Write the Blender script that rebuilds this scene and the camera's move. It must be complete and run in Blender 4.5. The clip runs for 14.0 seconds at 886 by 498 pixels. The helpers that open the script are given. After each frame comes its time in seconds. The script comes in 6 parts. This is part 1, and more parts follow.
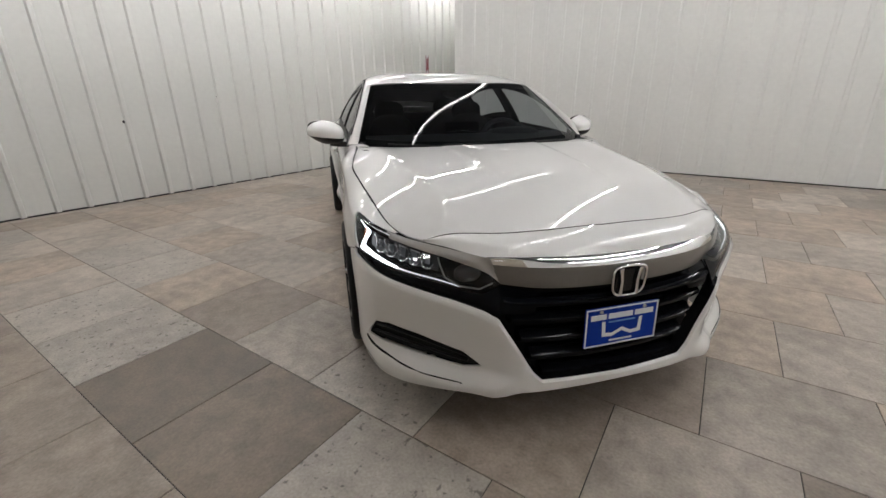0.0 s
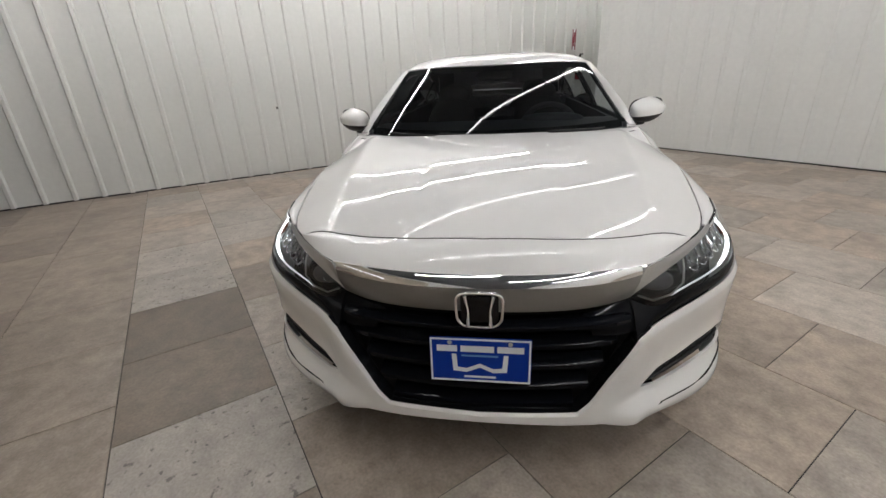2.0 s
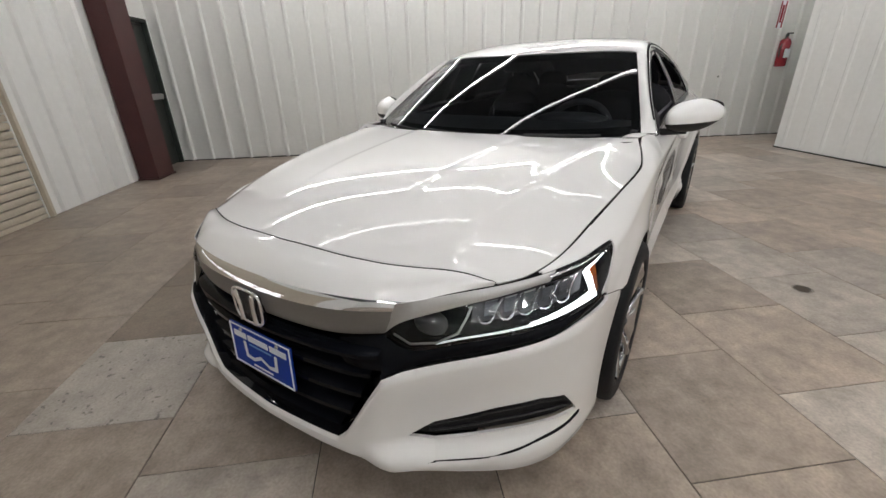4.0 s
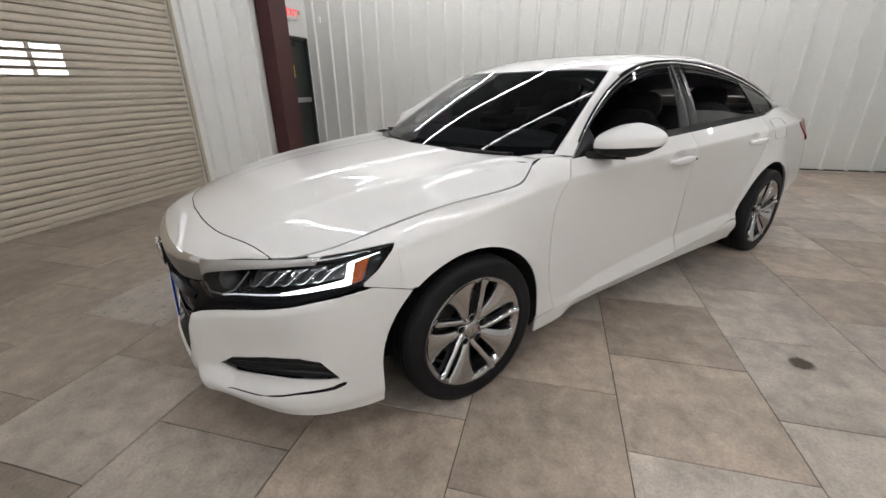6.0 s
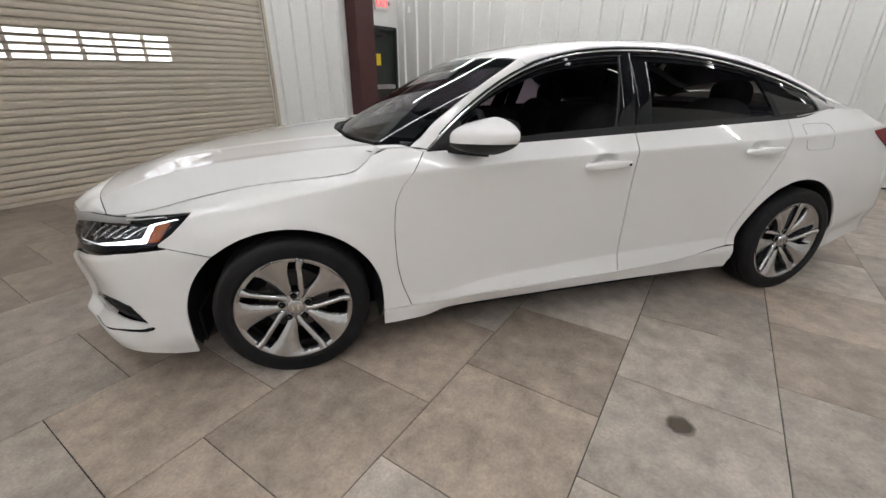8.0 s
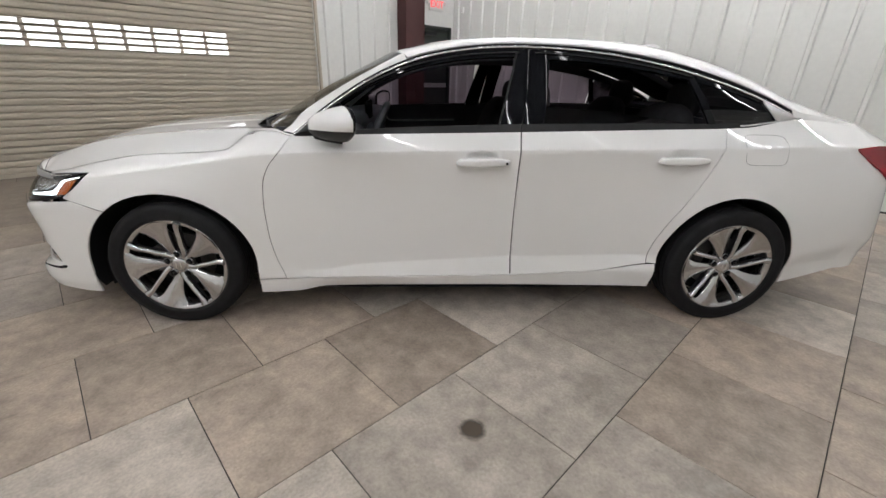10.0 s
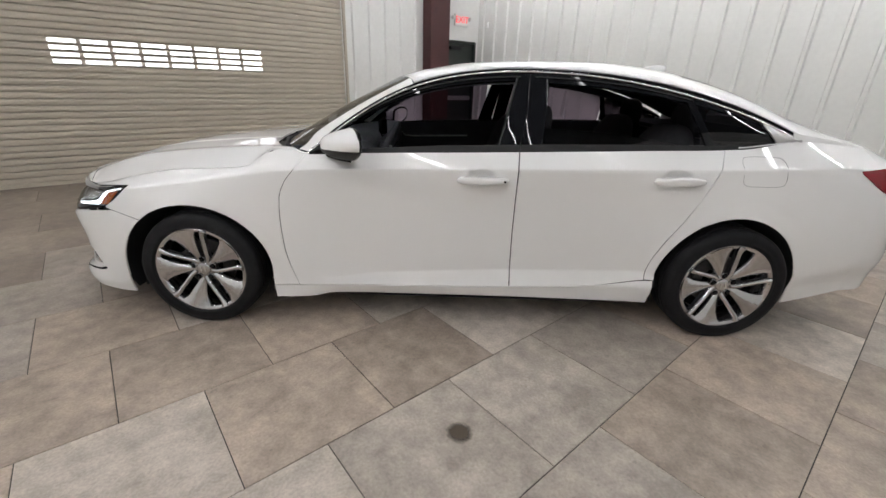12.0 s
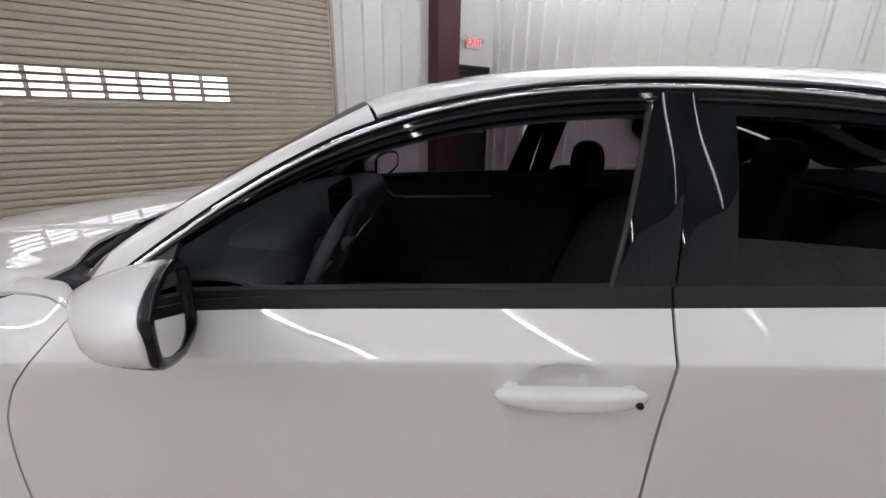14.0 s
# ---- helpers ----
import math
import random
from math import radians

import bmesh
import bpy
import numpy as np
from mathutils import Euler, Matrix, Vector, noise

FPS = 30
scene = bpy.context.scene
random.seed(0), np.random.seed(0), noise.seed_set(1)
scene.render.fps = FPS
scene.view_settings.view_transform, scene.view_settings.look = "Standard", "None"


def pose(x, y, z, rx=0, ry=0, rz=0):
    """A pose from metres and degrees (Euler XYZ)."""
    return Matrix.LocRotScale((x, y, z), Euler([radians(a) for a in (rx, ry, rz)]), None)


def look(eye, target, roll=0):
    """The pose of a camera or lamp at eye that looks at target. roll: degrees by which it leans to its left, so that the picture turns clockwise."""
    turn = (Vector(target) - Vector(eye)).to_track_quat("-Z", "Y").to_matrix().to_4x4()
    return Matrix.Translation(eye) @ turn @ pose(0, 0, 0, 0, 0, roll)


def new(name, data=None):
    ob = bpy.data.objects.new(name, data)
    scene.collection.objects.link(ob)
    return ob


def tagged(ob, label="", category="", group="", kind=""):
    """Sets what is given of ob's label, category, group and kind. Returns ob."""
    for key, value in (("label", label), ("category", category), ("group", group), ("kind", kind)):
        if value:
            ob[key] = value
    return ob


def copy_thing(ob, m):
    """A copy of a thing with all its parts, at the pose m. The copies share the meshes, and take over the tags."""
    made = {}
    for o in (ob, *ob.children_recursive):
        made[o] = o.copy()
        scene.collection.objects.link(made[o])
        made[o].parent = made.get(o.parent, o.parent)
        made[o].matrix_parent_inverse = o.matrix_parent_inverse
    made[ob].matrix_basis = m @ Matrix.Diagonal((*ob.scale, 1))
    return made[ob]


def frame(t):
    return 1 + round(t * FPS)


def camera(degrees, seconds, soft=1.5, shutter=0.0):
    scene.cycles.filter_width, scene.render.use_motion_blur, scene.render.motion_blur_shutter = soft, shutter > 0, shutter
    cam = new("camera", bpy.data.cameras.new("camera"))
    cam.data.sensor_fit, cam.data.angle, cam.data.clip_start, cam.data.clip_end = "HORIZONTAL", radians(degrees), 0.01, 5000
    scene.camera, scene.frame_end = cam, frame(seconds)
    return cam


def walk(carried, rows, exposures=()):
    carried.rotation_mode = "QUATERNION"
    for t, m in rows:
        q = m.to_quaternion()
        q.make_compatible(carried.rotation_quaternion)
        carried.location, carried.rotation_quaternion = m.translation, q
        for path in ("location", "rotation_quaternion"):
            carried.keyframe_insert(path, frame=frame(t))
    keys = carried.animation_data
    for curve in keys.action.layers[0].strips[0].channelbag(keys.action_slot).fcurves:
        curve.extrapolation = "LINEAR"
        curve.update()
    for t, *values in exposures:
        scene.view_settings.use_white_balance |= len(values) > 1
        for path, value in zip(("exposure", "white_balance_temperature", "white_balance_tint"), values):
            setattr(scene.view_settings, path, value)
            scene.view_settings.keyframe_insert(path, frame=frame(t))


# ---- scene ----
cam = camera(94.5, 14.0)
PATH = [
    (0, (-0.969, -3.474, 1.211), (-0.463, -1.665, 0.525), -0.6),
    (0.5, (-0.731, -3.474, 1.229), (-0.411, -1.628, 0.528), -1.3),
    (1, (-0.446, -3.557, 1.238), (-0.318, -1.694, 0.523), -2.0),
    (1.5, (-0.195, -3.563, 1.231), (-0.27, -1.702, 0.5), -2.4),
    (2, (0.061, -3.417, 1.219), (-0.222, -1.584, 0.471), -2.7),
    (2.5, (0.27, -3.327, 1.22), (-0.224, -1.546, 0.457), -2.6),
    (3, (0.583, -3.284, 1.247), (-0.102, -1.575, 0.468), -2.3),
    (3.5, (0.819, -3.162, 1.222), (-0.044, -1.541, 0.43), -1.9),
    (4, (1.067, -2.954, 1.236), (0.048, -1.426, 0.445), -1.7),
    (4.2, (1.149, -2.913, 1.232), (0.074, -1.421, 0.445), -1.6),
    (6.3, (2.166, -2.174, 1.259), (0.579, -1.214, 0.512), -0.6),
    (6.5, (2.259, -2.066, 1.255), (0.638, -1.165, 0.506), -0.5),
    (7, (2.425, -1.816, 1.258), (0.734, -1.06, 0.504), -0.2),
    (7.5, (2.481, -1.497, 1.239), (0.745, -0.869, 0.47), -0.0),
    (8, (2.545, -1.232, 1.246), (0.779, -0.717, 0.461), 0.1),
    (8.5, (2.665, -0.939, 1.237), (0.876, -0.531, 0.442), 0.3),
    (9, (2.735, -0.658, 1.236), (0.926, -0.362, 0.438), 0.6),
    (9.2, (2.721, -0.544, 1.22), (0.906, -0.291, 0.42), 0.8),
    (11.3, (2.972, -0.084, 1.282), (1.129, -0.076, 0.507), 2.0),
    (11.5, (2.969, -0.087, 1.305), (1.13, -0.083, 0.52), 1.7),
    (12, (2.905, -0.102, 1.292), (1.051, -0.11, 0.541), 1.7),
    (12.5, (2.599, -0.142, 1.278), (0.732, -0.185, 0.563), 1.7),
    (13, (2.219, -0.164, 1.322), (0.318, -0.224, 0.702), 1.3),
    (13.5, (1.817, -0.088, 1.336), (-0.084, -0.181, 0.722), 0.4),
    (14, (1.478, -0.127, 1.3), (-0.419, -0.184, 0.67), 1.1),
]
walk(cam, [(t, look(eye, target, roll)) for t, eye, target, roll in PATH],
     [(0.0, -0.06, 6560, 10), (4.0, -0.02, 6550, 10), (7.0, 0.0, 6430, 10), (9.5, 0.05, 6400, 10), (12.5, 0.10, 6370, 11), (14.0, -0.08, 6250, 12)])

# ---- world, lights, exposure ----
world = bpy.data.worlds.new("world")
scene.world = world
world.use_nodes = True
wn = world.node_tree.nodes
sky = wn.new("ShaderNodeTexSky")
sky.sky_type, sky.sun_disc = "NISHITA", False
sky.sun_elevation, sky.sun_rotation = radians(35), radians(200)
world.node_tree.links.new(sky.outputs[0], wn["Background"].inputs[0])
wn["Background"].inputs[1].default_value = 0.15

ROOM = pose(0, 0, 0, 0, 0, 39.3)      # the hall is turned against the car
CEIL = 4.1
TUBE_Z = 3.5
TUBE_POWER = 48.5
FAR_POWER = 64.0      # raised on the unseen rows behind the viewer to brighten the car's sides
DIM_POWER = 15.0      # lowered for the row over the car, to keep its roof from going too bright


# ---- materials ----
def material(name, color, rough=0.5, metal=0.0, coat=0.0, spec=0.5):
    m = bpy.data.materials.new(name)
    m.use_nodes = True
    b = m.node_tree.nodes["Principled BSDF"]
    b.inputs["Base Color"].default_value = (*color, 1)
    b.inputs["Roughness"].default_value = rough
    b.inputs["Metallic"].default_value = metal
    b.inputs["Coat Weight"].default_value = coat
    b.inputs["Coat Roughness"].default_value = 0.03
    b.inputs["Specular IOR Level"].default_value = spec
    return m


def nodes_of(m):
    return m.node_tree.nodes, m.node_tree.links, m.node_tree.nodes["Principled BSDF"]


def speckle(m, scale, amount, bump=0.0, bump_scale=None, coords="Object", distance=0.002):
    """Uneven tone and fine relief at two scales."""
    n, l, b = nodes_of(m)
    tc = n.new("ShaderNodeTexCoord")
    base = b.inputs["Base Color"].default_value[:]
    big, fine = n.new("ShaderNodeTexNoise"), n.new("ShaderNodeTexNoise")
    big.inputs["Scale"].default_value, fine.inputs["Scale"].default_value = scale, scale * 14
    big.inputs["Detail"].default_value = fine.inputs["Detail"].default_value = 4
    add = n.new("ShaderNodeMath")
    add.operation = "ADD"
    ramp = n.new("ShaderNodeMapRange")
    ramp.inputs[1].default_value, ramp.inputs[2].default_value = 0.6, 1.4
    ramp.inputs[3].default_value, ramp.inputs[4].default_value = 1 - amount, 1 + amount
    mix = n.new("ShaderNodeVectorMath")
    mix.operation = "SCALE"
    mix.inputs[0].default_value = base[:3]
    for t in (big, fine):
        l.new(tc.outputs[coords], t.inputs["Vector"])
    l.new(big.outputs[0], add.inputs[0]), l.new(fine.outputs[0], add.inputs[1])
    l.new(add.outputs[0], ramp.inputs[0]), l.new(ramp.outputs[0], mix.inputs["Scale"])
    l.new(mix.outputs[0], b.inputs["Base Color"])
    if bump:
        bp = n.new("ShaderNodeBump")
        bp.inputs["Strength"].default_value, bp.inputs["Distance"].default_value = bump, distance
        l.new(fine.outputs[0], bp.inputs["Height"]), l.new(bp.outputs[0], b.inputs["Normal"])
    return m


def glass(name, tint, haze=0.0):
    """A tinted pane: light passes in its tint, and the surface mirrors by Fresnel."""
    m = bpy.data.materials.new(name)
    m.use_nodes = True
    n, l = m.node_tree.nodes, m.node_tree.links
    n.remove(n["Principled BSDF"])
    tr, gl, mix, fr = (n.new("ShaderNode" + k) for k in ("BsdfTransparent", "BsdfGlossy", "MixShader", "Fresnel"))
    tr.inputs[0].default_value = (*tint, 1)
    gl.inputs["Roughness"].default_value = 0.01 + haze
    fr.inputs[0].default_value = 1.5
    l.new(fr.outputs[0], mix.inputs[0]), l.new(tr.outputs[0], mix.inputs[1]), l.new(gl.outputs[0], mix.inputs[2])
    l.new(mix.outputs[0], n["Material Output"].inputs[0])
    return m


def emitter(name, color, strength):
    m = material(name, color, 0.4)
    b = m.node_tree.nodes["Principled BSDF"]
    b.inputs["Emission Color"].default_value = (*color, 1)
    b.inputs["Emission Strength"].default_value = strength
    return m


PAINT = material("white_pearl_paint", (0.77, 0.765, 0.752), 0.35, 0, 1.0)
GAP = material("shut_gap_black", (0.010, 0.010, 0.011), 0.9, 0, 0, 0.1)
BLACK_GLOSS = material("gloss_black_plastic", (0.006, 0.0065, 0.008), 0.035, 0, 0.0, 0.30)
BLACK_MATT = speckle(material("textured_black_plastic", (0.015, 0.015, 0.016), 0.55, 0, 0, 0.3), 30, 0.3, 0.2)
RUBBER = speckle(material("tyre_rubber", (0.008, 0.008, 0.009), 0.6, 0, 0, 0.2), 18, 0.35, 0.25)
CHROME = material("bright_chrome", (0.86, 0.86, 0.87), 0.05, 1)
SATIN = speckle(material("satin_chrome", (0.46, 0.455, 0.45), 0.36, 0.75), 8, 0.04)
SATIN_GREY = speckle(material("satin_grey_chrome", (0.26, 0.255, 0.25), 0.33, 0.8), 8, 0.04)
ALLOY = speckle(material("bright_silver_alloy", (0.50, 0.50, 0.505), 0.15, 1), 20, 0.05)
GRILLE_BLACK = material("grille_black", (0.004, 0.0048, 0.007), 0.12, 0, 0, 0.12)
ALLOY_DARK = material("alloy_recess", (0.10, 0.10, 0.105), 0.5, 0.8)
IRON = speckle(material("brake_iron", (0.09, 0.085, 0.08), 0.6, 0.7), 20, 0.3, 0.3)
GLASS_FRONT = glass("windscreen_glass", (0.34, 0.37, 0.385))
GLASS_SIDE = glass("tinted_side_glass", (0.22, 0.18, 0.22))
GLASS_REAR = glass("dark_rear_glass", (0.035, 0.028, 0.035))
GLASS_LENS = glass("lamp_lens", (0.90, 0.92, 0.93))
MIRROR = material("mirror_silver", (0.9, 0.9, 0.9), 0.01, 1)
LED_DIM = emitter("light_guide_grey", (0.80, 0.84, 0.88), 0.8)
LED = emitter("drl_white", (0.93, 0.97, 1.0), 4.0)
NOSE_BLACK = material("deep_gloss_black", (0.004, 0.0045, 0.006), 0.08, 0, 0, 0.10)
AMBER = material("amber_reflector", (0.36, 0.070, 0.006), 0.2, 0, 0.3)
RED = material("red_lens", (0.24, 0.002, 0.008), 0.08, 0, 0.4, 0.35)
LINING = speckle(material("dark_cabin_trim", (0.042, 0.043, 0.050), 0.6, 0, 0, 0.25), 12, 0.3)
DASH = speckle(material("dashboard_grain", (0.085, 0.088, 0.094), 0.5, 0, 0, 0.3), 40, 0.25, 0.15)
CLOTH = speckle(material("dark_seat_cloth", (0.019, 0.019, 0.021), 0.9, 0, 0, 0.2), 25, 0.4, 0.3)
PLATE_BLUE = material("plate_blue", (0.003, 0.032, 0.29), 0.4, 0, 0, 0.12)
PLATE_WHITE = material("plate_white", (0.75, 0.77, 0.80), 0.4)
WALL = speckle(material("white_wall_steel", (0.665, 0.67, 0.646), 0.42), 1.3, 0.05, 0.03)
WALL_WHITE = speckle(material("bright_white_wall_steel", (0.78, 0.785, 0.765), 0.40), 1.1, 0.05, 0.03)
SEAM = material("wall_base_dark", (0.03, 0.03, 0.03), 0.8)
STEEL_RED = speckle(material("oxide_red_steel", (0.055, 0.014, 0.014), 0.5), 5, 0.25, 0.1)
DOOR_TAN = speckle(material("tan_shutter_steel", (0.50, 0.445, 0.358), 0.45), 3, 0.10, 0.05)
CEIL_MAT = speckle(material("grey_ceiling", (0.115, 0.122, 0.132), 0.8), 2, 0.2)
DOOR_DARK = speckle(material("dark_green_door", (0.022, 0.028, 0.024), 0.5), 5, 0.2)
TUBE = emitter("led_tube", (1.0, 0.985, 0.99), TUBE_POWER)
TUBE_DIM = emitter("led_dimmed_tube", (1.0, 0.985, 0.99), DIM_POWER)
TUBE_BOOST = emitter("led_boosted_tube", (1.0, 0.985, 0.99), FAR_POWER)
WHITE_PLASTIC = material("white_plastic", (0.75, 0.75, 0.73), 0.45)
SIGN_RED = emitter("exit_red", (0.9, 0.05, 0.06), 1.2)
EXT_RED = material("extinguisher_red", (0.24, 0.008, 0.018), 0.25, 0, 0.5)
YELLOW = material("yellow_notice", (0.7, 0.5, 0.02), 0.5)
GROUT = speckle(material("grey_grout", (0.035, 0.032, 0.029), 0.9), 20, 0.25)


def stone(name, light, dark, pits):
    """Porcelain slab with clouds, fine grain and dark pits; its tone varies from slab to slab."""
    m = material(name, light, 0.42)
    n, l, b = nodes_of(m)
    tc, info = n.new("ShaderNodeTexCoord"), n.new("ShaderNodeObjectInfo")
    off = n.new("ShaderNodeVectorMath")
    off.operation = "MULTIPLY_ADD"
    comb = n.new("ShaderNodeCombineXYZ")
    for i in range(3):
        l.new(info.outputs["Random"], comb.inputs[i])
    off.inputs[1].default_value = (37, 53, 11)
    l.new(comb.outputs[0], off.inputs[0]), l.new(tc.outputs["Object"], off.inputs[2])
    cloud, grain, spots, vein = (n.new("ShaderNodeTexNoise") for _ in range(4))
    for t, s, d in ((cloud, 2.1, 6), (grain, 90, 6), (spots, 34, 2), (vein, 11, 9)):
        t.inputs["Scale"].default_value, t.inputs["Detail"].default_value = s, d
        l.new(off.outputs[0], t.inputs["Vector"])
    vein.inputs["Distortion"].default_value = 0.25
    ramp = n.new("ShaderNodeValToRGB")
    ramp.color_ramp.elements[0].color, ramp.color_ramp.elements[1].color = (*dark, 1), (*light, 1)
    ramp.color_ramp.elements[0].position, ramp.color_ramp.elements[1].position = 0.36, 0.64
    add = n.new("ShaderNodeMath")
    add.operation, add.inputs[1].default_value = "MULTIPLY_ADD", 0.55
    l.new(vein.outputs[0], add.inputs[0])
    half = n.new("ShaderNodeMath")
    half.operation, half.inputs[1].default_value = "MULTIPLY", 0.45
    l.new(cloud.outputs[0], half.inputs[0]), l.new(half.outputs[0], add.inputs[2])
    l.new(add.outputs[0], ramp.inputs[0])
    tone = n.new("ShaderNodeMapRange")
    tone.inputs[3].default_value, tone.inputs[4].default_value = 0.86, 1.12
    l.new(info.outputs["Random"], tone.inputs[0])
    gr = n.new("ShaderNodeMapRange")
    gr.inputs[1].default_value, gr.inputs[2].default_value = 0.3, 0.7
    gr.inputs[3].default_value, gr.inputs[4].default_value = 0.86, 1.14
    l.new(grain.outputs[0], gr.inputs[0])
    pit = n.new("ShaderNodeMapRange")
    pit.inputs[1].default_value, pit.inputs[2].default_value = 0.63, 0.70
    pit.inputs[3].default_value, pit.inputs[4].default_value = 1.0, 1.0 - pits
    l.new(spots.outputs[0], pit.inputs[0])
    m1, m2 = n.new("ShaderNodeMath"), n.new("ShaderNodeMath")
    m1.operation = m2.operation = "MULTIPLY"
    l.new(tone.outputs[0], m1.inputs[0]), l.new(gr.outputs[0], m1.inputs[1])
    l.new(m1.outputs[0], m2.inputs[0]), l.new(pit.outputs[0], m2.inputs[1])
    sc = n.new("ShaderNodeVectorMath")
    sc.operation = "SCALE"
    l.new(ramp.outputs[0], sc.inputs[0]), l.new(m2.outputs[0], sc.inputs["Scale"])
    l.new(sc.outputs[0], b.inputs["Base Color"])
    bp = n.new("ShaderNodeBump")
    bp.inputs["Strength"].default_value, bp.inputs["Distance"].default_value = 0.12, 0.002
    l.new(m2.outputs[0], bp.inputs["Height"]), l.new(bp.outputs[0], b.inputs["Normal"])
    rg = n.new("ShaderNodeMapRange")
    rg.inputs[3].default_value, rg.inputs[4].default_value = 0.34, 0.55
    l.new(vein.outputs[0], rg.inputs[0]), l.new(rg.outputs[0], b.inputs["Roughness"])
    return m


TILE_TAN = stone("tan_stone_tile", (0.470, 0.382, 0.306), (0.252, 0.205, 0.166), 0.12)
TILE_GREY = stone("grey_stone_tile", (0.477, 0.416, 0.356), (0.270, 0.232, 0.198), 0.15)
TILE_PIT = stone("pitted_stone_tile", (0.495, 0.448, 0.396), (0.333, 0.297, 0.261), 0.55)
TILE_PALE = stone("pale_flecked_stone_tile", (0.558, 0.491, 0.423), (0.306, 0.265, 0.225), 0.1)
TILE_BROWN = stone("brown_stone_tile", (0.365, 0.302, 0.248), (0.215, 0.176, 0.143), 0.12)
TILE_DARK = stone("dark_stone_tile", (0.225, 0.178, 0.136), (0.148, 0.117, 0.089), 0.1)


# ---- mesh helpers ----
def pchip(xs, ys):
    """Monotone cubic through the knots."""
    xs, ys = np.array(xs, float), np.array(ys, float)
    h, d = np.diff(xs), np.diff(ys) / np.diff(xs)
    m = np.zeros(len(xs))
    m[0], m[-1] = d[0], d[-1]
    for i in range(1, len(xs) - 1):
        if d[i - 1] * d[i] > 0:
            w1, w2 = 2 * h[i] + h[i - 1], h[i] + 2 * h[i - 1]
            m[i] = (w1 + w2) / (w1 / d[i - 1] + w2 / d[i])

    def f(x):
        x = np.clip(np.asarray(x, float), xs[0], xs[-1])
        i = np.clip(np.searchsorted(xs, x) - 1, 0, len(xs) - 2)
        t = (x - xs[i]) / h[i]
        return ((1 + 2 * t) * (1 - t) ** 2 * ys[i] + t * (1 - t) ** 2 * h[i] * m[i]
                + t * t * (3 - 2 * t) * ys[i + 1] + t * t * (t - 1) * h[i] * m[i + 1])
    return f


def cubic(xs, ys):
    """Natural cubic spline through the knots."""
    xs, ys = np.array(xs, float), np.array(ys, float)
    n, h = len(xs), np.diff(xs)
    a, r = np.eye(n), np.zeros(n)
    for i in range(1, n - 1):
        a[i, i - 1:i + 2] = h[i - 1], 2 * (h[i - 1] + h[i]), h[i]
        r[i] = 6 * ((ys[i + 1] - ys[i]) / h[i] - (ys[i] - ys[i - 1]) / h[i - 1])
    k = np.linalg.solve(a, r)

    def f(x):
        x = np.clip(np.asarray(x, float), xs[0], xs[-1])
        i = np.clip(np.searchsorted(xs, x) - 1, 0, n - 2)
        p, q = xs[i + 1] - x, x - xs[i]
        return (k[i] * p ** 3 + k[i + 1] * q ** 3) / (6 * h[i]) + (ys[i] / h[i] - k[i] * h[i] / 6) * p + (ys[i + 1] / h[i] - k[i + 1] * h[i] / 6) * q
    return f


def curve3(*pts):
    """A smooth space curve through the points, for 0..1 along its length."""
    p = np.array(pts, float)
    s = np.concatenate([[0], np.cumsum(np.linalg.norm(np.diff(p, axis=0), axis=1))])
    s /= s[-1]
    fs = [cubic(s, p[:, i]) if len(p) > 2 else (lambda i: lambda x: np.interp(x, s, p[:, i]))(i) for i in range(3)]
    return lambda t: np.stack([f(t) for f in fs], -1)


def mesh_from(name, verts, faces, mat, smooth=True):
    me = bpy.data.meshes.new(name)
    me.from_pydata([tuple(v) for v in verts], [], faces)
    if mat:
        me.materials.append(mat)
    me.polygons.foreach_set("use_smooth", [smooth] * len(me.polygons))
    me.update()
    if smooth:
        me.set_sharp_from_angle(angle=radians(48))
    return me


def link(name, me, parent=None, label=""):
    ob = new(name, me)
    if parent:
        ob.parent = parent
    if label:
        ob["label"] = label
    return ob


def part(name, bm, mat, parent, label="", smooth=False):
    me = bpy.data.meshes.new(name)
    bm.to_mesh(me)
    bm.free()
    me.materials.append(mat)
    if smooth:
        me.polygons.foreach_set("use_smooth", [True] * len(me.polygons))
    return link(name, me, parent, label)


